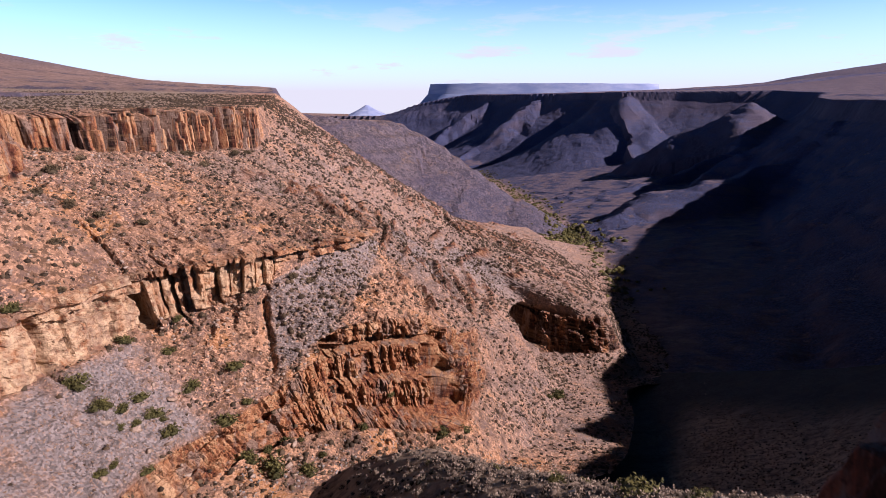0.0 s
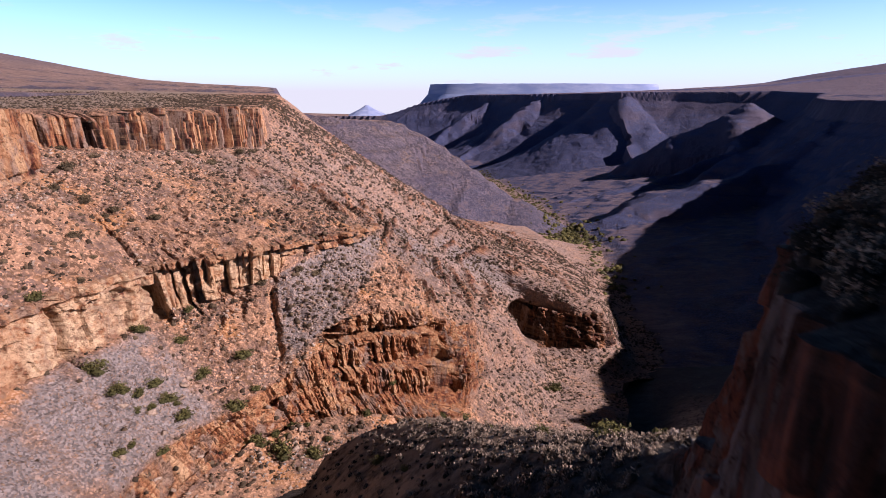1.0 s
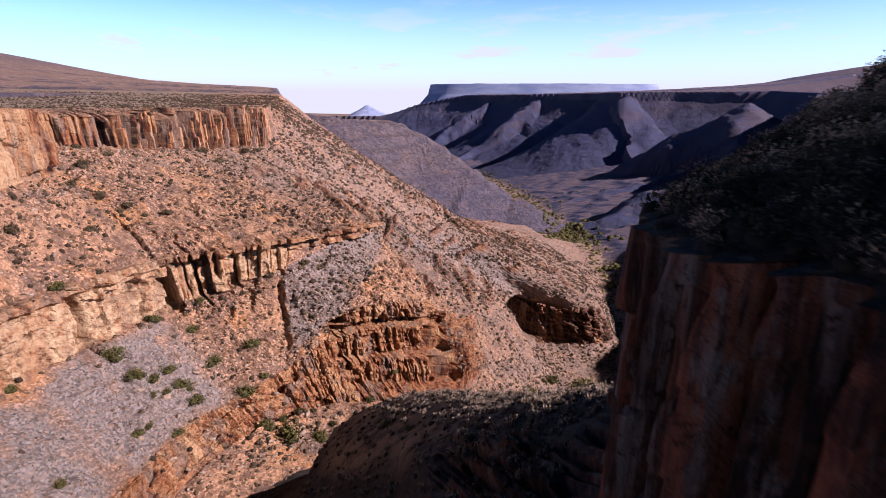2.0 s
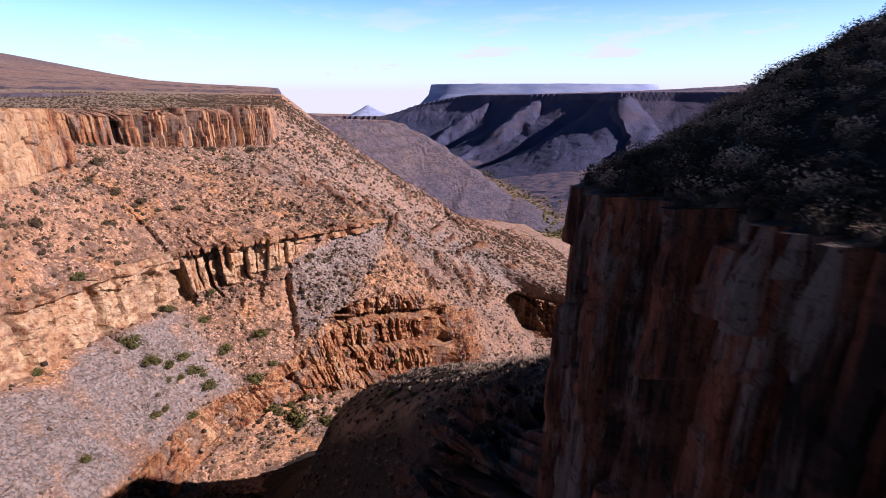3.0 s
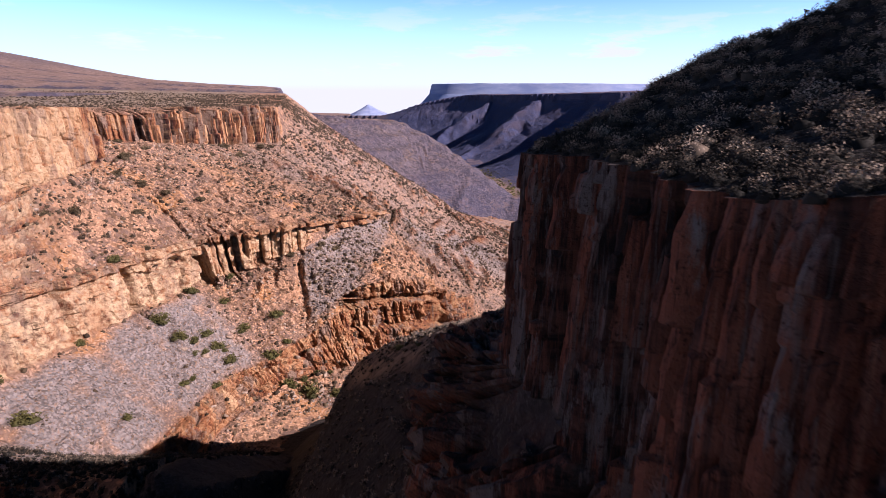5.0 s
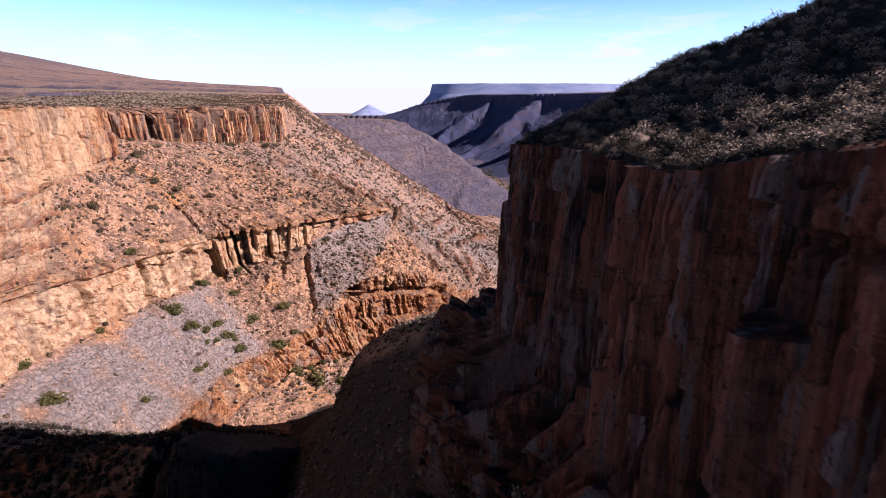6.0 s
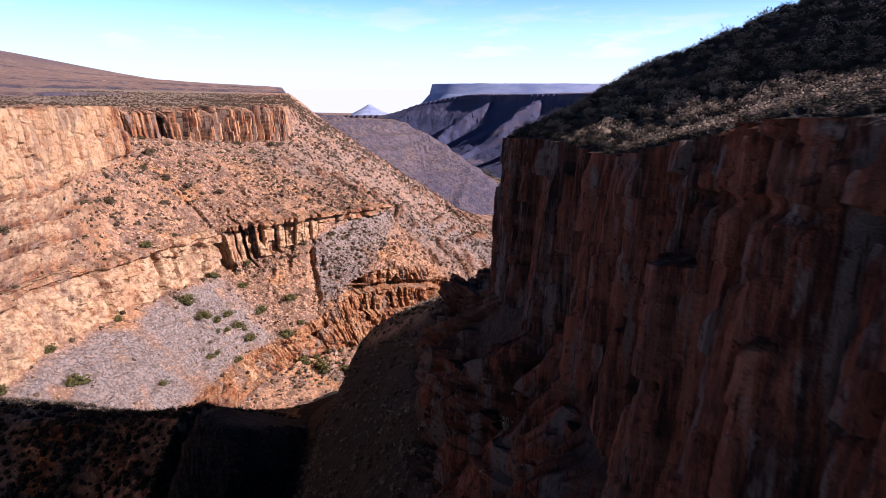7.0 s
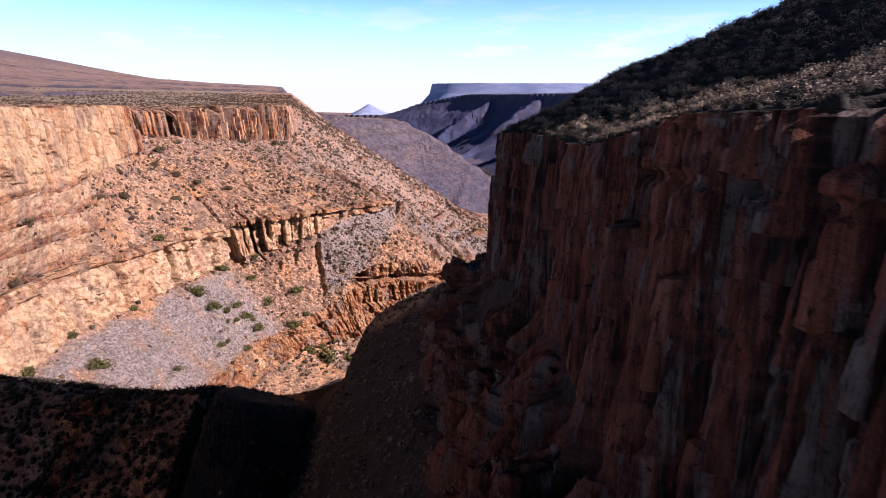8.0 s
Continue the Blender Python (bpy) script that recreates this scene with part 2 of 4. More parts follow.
# ---------------------------------------------------------------- lofted canyon walls
def spline(points, t):
    """Points of a smooth line through the given ones, at t in 0 .. len - 1."""
    p = np.asarray(points, float)
    i = np.clip(np.floor(t).astype(int), 0, len(p) - 2)
    f = (t - i)[:, None]
    a, b, c, d = p[np.clip(i - 1, 0, len(p) - 1)], p[i], p[i + 1], p[np.clip(i + 2, 0, len(p) - 1)]
    smooth = 0.5 * (2 * b + (c - a) * f + (2 * a - 5 * b + 4 * c - d) * f ** 2 + (3 * b - a - 3 * c + d) * f ** 3)
    return 0.65 * smooth + 0.35 * (b + (c - b) * f)


def stations(line, spacing):
    """Parameters along a level line, spacing(t) metres apart."""
    fine = np.linspace(0, len(line) - 1, 4000)
    p = spline(line, fine)
    seg = np.linalg.norm(np.diff(p, axis=0), axis=1)
    count = np.concatenate([[0], np.cumsum(seg / spacing(fine[:-1]))])
    return np.interp(np.arange(0, count[-1]), count, fine)


def grid_mesh(name, P, mat, attributes, label, category="ground", smooth=False):
    """A sheet from an array of rows and columns of places."""
    rows, cols = P.shape[:2]
    k = np.arange(rows * cols).reshape(rows, cols)
    quads = np.stack([k[:-1, :-1], k[1:, :-1], k[1:, 1:], k[:-1, 1:]], -1).reshape(-1, 4)
    me = bpy.data.meshes.new(name)
    me.vertices.add(rows * cols)
    me.vertices.foreach_set("co", P.reshape(-1))
    me.loops.add(quads.size)
    me.loops.foreach_set("vertex_index", quads.reshape(-1))
    me.polygons.add(len(quads))
    me.polygons.foreach_set("loop_start", np.arange(0, quads.size, 4))
    for key, values in attributes.items():
        me.attributes.new(key, "FLOAT", "POINT").data.foreach_set("value", np.asarray(values, np.float32).reshape(-1))
    me.polygons.foreach_set("use_smooth", np.full(len(quads), smooth))
    me.update()
    me.validate()
    me.materials.append(mat)
    return tagged(new(name, me), label, category, kind="structure")


def normals(P):
    n = np.cross(np.gradient(P, axis=1), np.gradient(P, axis=0))
    return n / np.maximum(np.linalg.norm(n, axis=2), 1e-9)[..., None]


def loft(levels, counts, ts):
    """Rows of places from level line to level line; also each row's level."""
    rows, at = [], []
    for i, count in enumerate(counts):
        a, b = spline(levels[i], ts), spline(levels[i + 1], ts)
        for j in range(count + (i == len(counts) - 1)):
            f = j / count if i else 1 - (1 - j / count) ** 2          # rows crowd towards the rim
            rows.append(a + (b - a) * f)
            at.append(i + f)
    return np.stack(rows), np.array(at)


def spur(x, y, left, right):
    """The low spur that reaches across the gorge: its height at a place, between two bounds in x."""
    crest = np.interp(x, [-72, -64, -54, -44, -33, -27, -23, -20], [-39.5, -40.3, -41.5, -42.2, -41, -43.5, -60, -80])
    off = np.abs(y - 27 - 3 * perlin(x * 0.05, 0.2, 0.4))
    high = crest - 0.62 * np.maximum(0, np.hypot(off, 3.0) - 3.0) + 1.1 * fbm(x * 0.15, y * 0.15, 6.0, 4)
    return np.where((x > left) & (x < right), high, -999.0)


# West wall: level lines from north-facing start behind the camera to the valley
W_RIM = [(-84, -90, -1), (-84, 15, -1), (-86, 60, -1), (-88, 88, -1), (-91, 112, -1), (-92.5, 127, -1.2), (-101, 134, -1.5), (-89, 150, -2), (-86, 195, -2), (-85, 232, -2), (-84, 262, -2), (-90, 300, -1), (-103, 345, 0), (-128, 450, 4), (-170, 620, 10)]
W_FOOT = [(-81, -90, -17), (-81, 15, -17), (-83, 60, -17), (-85.5, 88, -17), (-88.5, 112, -16.5), (-90, 127, -15.5), (-100, 134.3, -10), (-88, 150.3, -12), (-85, 195.3, -15.5), (-84, 232, -17), (-83, 262, -19), (-84, 300, -13), (-92, 345, -8), (-120, 450, -3), (-160, 620, 2)]
W_MID = [(-62, -90, -32), (-70, 15, -32), (-77, 58, -32.3), (-73, 84, -33.3), (-67, 100, -33), (-63, 115, -33.5), (-53, 119, -32.8), (-37, 127, -31.5), (-24, 150, -33), (-24, 195, -41), (-30, 262, -50), (-22, 300, -57), (-8, 344, -64), (0, 450, -80), (-20, 620, -110)]
W_BASE = [(-58, -90, -46), (-66, 15, -44), (-73, 57, -44), (-71, 86, -45), (-65.5, 100, -45), (-61, 115, -44), (-52, 119, -42), (-37, 125, -38), (-19, 148, -39), (-20, 194, -46), (-24, 262, -56), (-15, 300, -63), (2, 344, -70), (8, 450, -86), (-10, 620, -116)]
W_LOW = [(-45, -90, -52), (-52, 20, -57), (-52, 55, -59), (-51, 78, -60), (-49, 92, -60.5), (-44, 102, -61), (-33, 113, -57), (-20, 122, -50), (-3, 129, -51), (9, 164, -66), (28, 215, -87), (44, 276, -99), (77, 264, -98), (98, 400, -118), (90, 620, -130)]
W_TOE = [(-42, -90, -58), (-47, 20, -63), (-47, 55, -65), (-46, 78, -65.5), (-43, 92, -66.5), (-38, 101, -67), (-27, 108, -66), (-14, 111, -66), (4, 117, -70), (14, 158, -78), (34, 200, -96), (47, 262, -116), (86, 266, -115.5), (106, 398, -130), (115, 630, -145)]
W_BED = [(-34, -90, -60), (-40, 20, -65), (-42, 55, -66.5), (-40, 76, -67.5), (-37, 90, -68), (-31, 99, -68.5), (-22, 104, -69), (-8, 106.5, -71), (10, 114, -77), (25, 142, -90), (40, 180, -101), (54, 228, -114), (96, 264, -126), (118, 400, -137), (150, 650, -155)]
w_back = [(x - 140 - 0.4 * max(0, y - 250), y, z + 5) for x, y, z in W_RIM]
w_over = [(x + 25, y, z - 3) for x, y, z in W_BED]

ts = stations(W_MID, lambda t: np.interp(t, [0, 1.2, 2, 5, 8, 10, 12, 14], [3.0, 1.2, 0.36, 0.30, 0.30, 0.5, 1.2, 4.0]))
P, at = loft([w_back, W_RIM, W_FOOT, W_MID, W_BASE, W_LOW, W_TOE, W_BED, w_over], [34, 40, 62, 48, 52, 60, 16, 6], ts)
level = np.broadcast_to(at[:, None], P.shape[:2])
sta = np.broadcast_to(ts[None, :], P.shape[:2])
# the outcrop over the stream: the slope broken into ledges, each row keeping its place along the wall
row_a, row_b = np.argmin(np.abs(at - 4.86)), np.argmin(np.abs(at - 6.0))
tread_at = [0.0, 0.16, 0.18, 0.25, 0.29, 0.55, 0.63, 0.82, 0.88, 1.0]
tread_out = [0.0, 0.05, -0.06, -0.10, 0.16, 0.24, 0.48, 0.56, 0.66, 1.0]
tread_fall = [0.0, 0.17, 0.18, 0.25, 0.27, 0.56, 0.60, 0.87, 0.90, 1.0]
head, toe = P[row_a].copy(), P[row_b].copy()
share = (step(6.45, 6.7, ts) * (1 - step(8.1, 8.35, ts)))[:, None]
for k in range(row_a, row_b + 1):
    f = (k - row_a) / (row_b - row_a)
    shifted = head + (toe - head) * np.array([np.interp(f, tread_at, tread_out)] * 2 + [np.interp(f, tread_at, tread_fall)])
    P[k] += (shifted - P[k]) * share
x, y, z = P[..., 0], P[..., 1], P[..., 2]
bump = fbm(x * 0.05, y * 0.05, z * 0.05, 4)


def zone(a, b, soft=0.035):
    return step(a - soft, a + soft, level) * (1 - step(b - soft, b + soft, level))


def span(a, b, soft=0.08):
    return step(a - soft, a + soft, sta) * (1 - step(b - soft, b + soft, sta))


def patch_at(s, lv, ds, dl):
    """A soft-edged round patch at a station and a level."""
    return np.exp(-(((sta - s) / ds) ** 2 + ((level - lv) / dl) ** 2) ** 2)


behind = np.maximum(0, 1 - level) * 140                                    # metres back from the rim
ragged = perlin(x * 0.16, y * 0.16, z * 0.16) + 0.5 * perlin(x * 0.5, y * 0.5, z * 0.5)
short = step(6.9, 7.05, sta)                                            # the second band thins to one ledge here
upper = zone(1, 2) * (1 - step(10.05, 10.4, sta))
middle = step(2.97, 3.0, level) * (1 - step(0.0, 0.06, level - (4.0 - 0.56 * short - 0.25 * step(7.7, 8.4, sta) + 0.07 * ragged))) * (1 - step(8.6, 9.2, sta + 0.3 * ragged))
lower = zone(5, 6) * (1 - step(11.9, 12.2, sta)) * (1 - 0.85 * step(8.7, 9.1, sta) * (1 - step(10.9, 11.05, sta)))
pod = span(6.55, 8.2, 0.12) * zone(4.86, 6.0, 0.02)                     # the stepped outcrop over the stream
bench = zone(2, 3) * (1 - step(2.6, 3.6, sta + 0.25 * ragged + 0.9 * (level - 2.3)))   # stepped rock below the first cliff
rock = np.clip(upper + middle + lower + pod + 0.8 * bench, 0, 1)
N = -normals(P)
arc = np.concatenate([[0], np.cumsum(np.linalg.norm(np.diff(spline(W_MID, ts), axis=0), axis=1))])
arc = np.broadcast_to(arc[None, :], P.shape[:2])
wob = 0.5 * perlin(x * 0.2, y * 0.2, z * 0.12)
rim_line = spline(W_RIM, ts)
rim_arc = np.concatenate([[0], np.cumsum(np.linalg.norm(np.diff(rim_line, axis=0), axis=1))])
rim_arc = np.broadcast_to(rim_arc[None, :], P.shape[:2])
warp = perlin(x * 0.05, y * 0.05, 0.5) + 0.3 * perlin(x * 0.2, y * 0.2, z * 0.04)
col_p, col_e, col_v = pillars(rim_arc / 3.9 + 0.5 * warp, z, 60, 3)       # tall columns of the first cliff
sub_v, sub_e, sub_w = pillars(rim_arc / 1.9 + 0.8 * warp, z, 6.0, 11)
blk_v, blk_e = cells(arc / 4.2 + wob, z / 3.6 + 0.5 * wob, 23)           # ledges and blocks of the lower bands
small_v, small_e = cells(arc / 1.5 + wob, z / 1.5 + wob, 41)
block = fbm(x * 0.35, y * 0.35, z * 0.35, 4)
plain = 1 - step(5.4, 6.0, sta)                                           # the smooth-faced buttress
crumbly = span(5.8, 6.8, 0.15)                                           # the low broken cliff in the re-entrant
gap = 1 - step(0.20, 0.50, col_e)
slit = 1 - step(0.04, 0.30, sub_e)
cleft = (1 - 0.82 * plain) * (1 - 0.85 * crumbly)
columns = cleft * (4.2 * (col_v - 0.5) - (5.5 + 3.5 * col_p) * gap + 2.2 * (sub_v - 0.5) - 1.6 * slit) + 0.9 * (sub_w - 0.5) + (0.4 - 0.2 * plain) * block
scar_v, scar_e = cells(rim_arc / 9.0 + wob, z / 7.0 + wob, 71)            # fallen slabs on the buttress
columns += plain * (1.5 * (scar_v - 0.5) + 0.8 * (blk_v - 0.5) - 0.5 * (1 - step(0.02, 0.12, scar_e)))
kink = 0.45 * perlin(x * 0.11, y * 0.11, z * 0.06) + 0.12 * perlin(x * 0.4, y * 0.4, z * 0.2)
some = step(-0.25, 0.25, perlin(x * 0.13, y * 0.13, z * 0.09 + 4))
flat_v = cells(arc / 9.0 + wob, z / 3.4 + 0.4 * wob, 57)[0]          # long beds of the cream band
facet_v = cells(arc / 3.6 + 0.8 * wob, z / 2.6 + wob, 83)[0]
flute_v, flute_e, flute_w = pillars(arc / 2.6 + 0.6 * kink, z + 2 * kink, 6.0, 31)
folds = step(5.2, 5.35, sta)
joint_e, joint_w = pillars(arc / 6.5 + 0.4 * kink, z, 30, 47)[1:]
wall_l = 1.3 * (flat_v - 0.5) + 2.6 * (joint_w - 0.5) - 1.4 * some * (1 - step(0.02, 0.12, joint_e)) + 0.8 * (facet_v - 0.5) + 0.4 * (small_v - 0.5) + 0.7 * block
wall_r = 2.6 * (flute_v - 0.5) + 2.2 * (flute_w - 0.5) - 1.5 * some * (1 - step(0.03, 0.22, flute_e)) + 1.1 * (blk_v - 0.5) + 0.5 * (small_v - 0.5) + 0.4 * block
face = wall_l + (wall_r - wall_l) * folds
face += (0.9 + 0.7 * folds) * step(2.98, 3.0, level) * (1 - step(3.12, 3.16, level)) - 0.8 * step(3.15, 3.18, level) * (1 - step(3.26, 3.36, level)) * (0.4 + 0.6 * some)
face -= 2.2 * span(3.95, 4.75, 0.1) * zone(3.30, 3.50, 0.03) * step(0.0, 0.2, ragged + 0.25)          # wind-cut slots in the smooth wall
ledges = 2.2 * (blk_v - 0.5) - 1.1 * (1 - step(0.04, 0.3, blk_e)) + 1.2 * (small_v - 0.5) - 0.5 * (1 - step(0, 0.3, small_e)) + 0.5 * block
ledges += 1.3 * perlin(x * 0.02, y * 0.02, z * 0.45)
fine_v, fine_e, fine_w = pillars(arc / 1.1 + 0.25 * kink + 0.35 * ragged, z + 2 * kink, 3.4, 61)         # upright flutes of the outcrop over the stream
stub_v, stub_e = cells(arc / 2.4 + 0.5 * wob, z / 1.9, 97)
bedding = (z / 2.7 + 0.6 * perlin(x * 0.05, y * 0.05, 8.0)) % 1.0
pillar_rock = 1.1 * (fine_v - 0.5) + 0.7 * (fine_w - 0.5) - 0.8 * some * (1 - step(0.03, 0.25, fine_e)) + 1.0 * (stub_v - 0.5) - 0.5 * (1 - step(0.0, 0.16, stub_e)) + 1.8 * (blk_v - 0.5) + 0.6 * (bedding - 0.5) + 0.6 * (small_v - 0.5) + 0.6 * block
shelf_rock = span(3.0, 6.5, 0.3) * zone(5, 6)
ledges += (pillar_rock - ledges) * np.clip(pod + 0.8 * shelf_rock + span(11.0, 12.1) * zone(5, 6), 0, 1)
ledges += (face - ledges) * np.clip(middle, 0, 1)
course = (z / 4.6 + 0.5 * perlin(x * 0.06, y * 0.06, z * 0.05)) % 1.0
ledges += bench * (3.4 * (course - 0.5) + 0.9 * (facet_v - 0.5) - 0.7 * ledges)
upper_edge = np.where(level < 1, np.exp(-behind / 10), upper) * (1 - step(10.05, 10.4, sta))
d = upper_edge * columns + np.clip(middle + lower + pod + 0.8 * bench, 0, 1) * (1 - upper_edge) * ledges
rub_v = cells(x / 1.3 + wob, y / 1.3 + wob, 13)[0]
lie_v = cells(x / 2.6 + wob, y / 2.6 - wob, 19)[0]
stones_lie = step(-0.15, 0.25, fbm(x * 0.09, y * 0.09, z * 0.09 + 3, 3))                     # stretches of coarse rubble
mounds = np.maximum(0, fbm(x * 0.45, y * 0.45, z * 0.45, 3))
d += (1 - rock) * (1.6 * bump + 0.6 * fbm(x * 0.2, y * 0.2, z * 0.2, 4) + 1.2 * mounds + stones_lie * (0.8 * (rub_v - 0.5) + 0.8 * (lie_v - 0.5))) * np.minimum(1, 0.25 + np.abs(level - 1)) * np.where(level < 1, 0.15, 1.0)


def groove(at_station, width, low, high, depth, lean=0.0):
    """A gully cut down the slope; with a negative depth, a rib."""
    c = at_station + lean * (level - low) + 0.10 * perlin(level * 2.5, at_station, 0)
    return -depth * np.exp(-((sta - c) / width) ** 2) * step(low - 0.15, low + 0.1, level) * (1 - step(high - 0.1, high + 0.3, level))


gulch = 7.0 - 1.08 * (level - 3.9) + 0.10 * perlin(level * 5, 0.3, 0.7) + 0.05 * ragged                     # the gully between the scree and the outcrop
d -= (1.3 + 1.2 * ragged) * np.exp(-((sta - gulch) / 0.05) ** 2) * zone(3.9, 5.0, 0.2)
# the cave, the tower and the clefts of the second band
d -= 5.5 * span(4.86, 5.06, 0.025) * zone(3.42, 4.02, 0.05)
d += 2.6 * span(5.09, 5.21, 0.025) * zone(3.2, 4.14, 0.04)
d += groove(5.05, 0.035, 2.55, 3.45, 3.4, -0.30) + groove(5.60, 0.032, 3.02, 3.95, 5.5) + groove(5.38, 0.02, 3.05, 3.9, 1.8) + groove(3.55, 0.05, 3.25, 4.0, 3.2) + groove(6.02, 0.03, 3.02, 3.5, 3.0) + groove(6.28, 0.03, 3.3, 3.9, 2.6)
d -= 1.3 * span(5.68, 6.0, 0.04) * zone(3.12, 3.6, 0.05)
# ribs and gullies of the far slope
d += groove(9.0, 0.08, 2.9, 5.0, 3.6, -0.16) + groove(9.30, 0.10, 3.2, 5.2, -2.4, -0.2) + groove(9.75, 0.09, 3.6, 6.0, 3.4, -0.18) + groove(10.1, 0.09, 3.4, 5.6, -2.0, -0.1) + groove(10.35, 0.07, 2.2, 4.6, 2.6) + groove(7.5, 0.05, 1.9, 3.0, 1.6) + groove(8.4, 0.06, 2.0, 2.9, 1.6) + groove(9.5, 0.08, 2.1, 3.2, 2.0)
# the recess beside the outcrop and the broken rib beyond it
d -= 8.0 * span(7.90, 8.08, 0.04) * zone(5.22, 5.95, 0.06)
d += 4.0 * span(8.12, 8.3, 0.04) * zone(5.35, 5.9, 0.08) + 1.5 * span(8.2, 8.5, 0.1) * zone(5.2, 5.6, 0.1)
tier = level - 5
d -= 5.0 * patch_at(6.78, 5.03, 0.13, 0.12)
# the alcove in the corner, and the dark columns beside it
nook = span(10.35, 11.02, 0.12) * zone(4.98, 5.82, 0.09)
brow = span(11.02, 12.0, 0.06) * zone(5.02, 5.75, 0.04)
d += brow * (2.2 * (blk_v - 0.5) + 1.5)
course2 = (z / 5.6 + 0.7 * perlin(x * 0.03, y * 0.03, 0)) % 1.0
thin = step(7.6, 8.6, sta) * zone(2.2, 4.85, 0.12) * step(-0.10, 0.10, perlin(x * 0.035, y * 0.035, 3.3))
d += thin * (2.3 * (course2 - 0.5) + 1.1 * (small_v - 0.5) + 0.7 * (facet_v - 0.5))                   # thin ledges across the far slope
strip = thin * step(0.62, 0.8, course2)
rock = np.clip(rock + 0.9 * strip, 0, 1)
thrust = N.copy()
thrust[..., 2] *= 1 - np.clip(upper + middle + pod, 0, 1)
out_dir = N[np.argmin(np.abs(at - 1.4))] * np.array([1, 1, 0])
thrust = np.where((level < 1.05)[..., None], out_dir[None], thrust)
thrust /= np.maximum(np.linalg.norm(thrust, axis=2), 1e-6)[..., None]
P += thrust * d[..., None] + (nook * (24.0 + 5.0 * ragged))[..., None] * np.array([-0.55, 0.83, 0.0])
P[..., 2] += (col_p - 0.75) * 4.0 * np.clip(2 - level, 0, 1) * np.exp(-behind / 2.5) * (1 - plain) * step(6.05, 6.3, sta) * (1 - step(10.0, 10.3, sta))      # broken tops
P[..., 2] = np.where(level > 3.9, np.maximum(P[..., 2], spur(P[..., 0], P[..., 1], -75, -33)), P[..., 2])
dark_talus = step(0.03, 0.12, sta - gulch) * zone(3.42, 4.88, 0.06) * (1 - step(-0.12, 0.12, sta - (7.6 - 1.45 * (level - 4.38)) + 0.22 * ragged))
grey = zone(4.05, 5.0, 0.1) * (1 - step(4.5, 5.1, sta + 0.35 * ragged - 0.5 * (level - 4.5))) * step(-0.35, 0.0, bump + 0.1)
grey = np.clip(grey + 0.5 * step(7.8, 9.5, sta) * step(1.5, 2.5, level) + 0.9 * dark_talus + 0.75 * patch_at(9.6, 4.2, 0.75, 0.42) * step(-0.3, 0.1, ragged) + 0.5 * patch_at(11.1, 4.5, 0.6, 0.4) + 0.5 * span(7.8, 8.6, 0.2) * zone(2.1, 2.7, 0.2), 0, 1)
pale = np.clip(middle * (1 - 0.35 * folds * (1 - flute_v)) * (1 - step(6.6, 7.6, sta)) * (1 - 0.75 * (1 - step(3.1, 3.3, level + 0.06 * ragged)) * (1 - span(3.9, 4.9, 0.1))) + 0.25 * middle + bench * step(0.15, 0.45, course) + 0.75 * upper * (1 - step(3.7, 4.7, sta + 0.4 * ragged)) + 0.35 * lower * span(3.2, 4.1, 0.2) + 0.30 * pod * step(-0.02, 0.4, 0.25 - tier), 0, 1)
side_shade = step(0.5, 1.6, np.gradient(columns, axis=1) / np.maximum(np.gradient(rim_arc, axis=1), 0.2)) * (1 - plain)       # shade painted on the sides of the columns
# gaps and slits are painted near black, as deep shade
tone_u = 0.25 - 0.40 * side_shade + 0.16 * plain + 0.70 * (col_p - 0.1) + 0.40 * sub_v - cleft * (1.6 * gap + 0.9 * slit)
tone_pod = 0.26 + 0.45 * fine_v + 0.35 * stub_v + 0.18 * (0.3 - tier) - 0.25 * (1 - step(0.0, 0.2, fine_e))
# nook lowers the tone to paint the alcove's shade; the columns' rock is darker
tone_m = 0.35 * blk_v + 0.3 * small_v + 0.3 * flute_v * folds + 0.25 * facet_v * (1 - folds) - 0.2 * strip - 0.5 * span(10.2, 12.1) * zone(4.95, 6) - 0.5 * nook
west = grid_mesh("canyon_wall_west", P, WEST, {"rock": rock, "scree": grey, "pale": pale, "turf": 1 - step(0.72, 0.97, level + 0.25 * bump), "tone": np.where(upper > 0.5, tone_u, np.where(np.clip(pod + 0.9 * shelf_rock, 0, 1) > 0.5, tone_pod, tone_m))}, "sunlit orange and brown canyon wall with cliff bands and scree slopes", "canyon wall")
W_GRID = (P, N, level, sta, rock)

# ---------------------------------------------------------------- east wall, beside the flight
E_HILL = [(96, -120, 33), (94, -60, 33), (92, -40, 33), (91, -30, 34), (90, -24, 36.5), (88, -6, 43), (92, -12, 42.5), (96, -22, 44), (132, -18, 40), (300, 30, 8)]
E_RIM = [(16, -120, 0.5), (12, -55, 0.3), (9.4, -27, -0.4), (7.6, -16, -2.3), (6.0, -7, -2.1), (4.0, 0.5, -2.5), (11.2, 10.0, -3.0), (30, 10.8, -3.9), (70, 24, -4.5), (206, 96, -4)]
E_FOOT = [(12, -120, -18), (8.5, -55, -18), (7.0, -28, -17), (6.6, -16, -15), (5.0, -6, -14), (3.7, 2.0, -14), (11.0, 16.0, -14.4), (29, 18, -15), (69, 31, -18), (203, 103, -18)]
E_KNOB = [(0, -120, -30), (-1, -55, -30), (-1, -28, -29), (-0.5, -14, -28), (-1.2, 4, -27), (-3.6, 33, -28.4), (4.2, 36, -25.2), (16, 33, -25), (62, 60, -52), (165, 140, -60)]
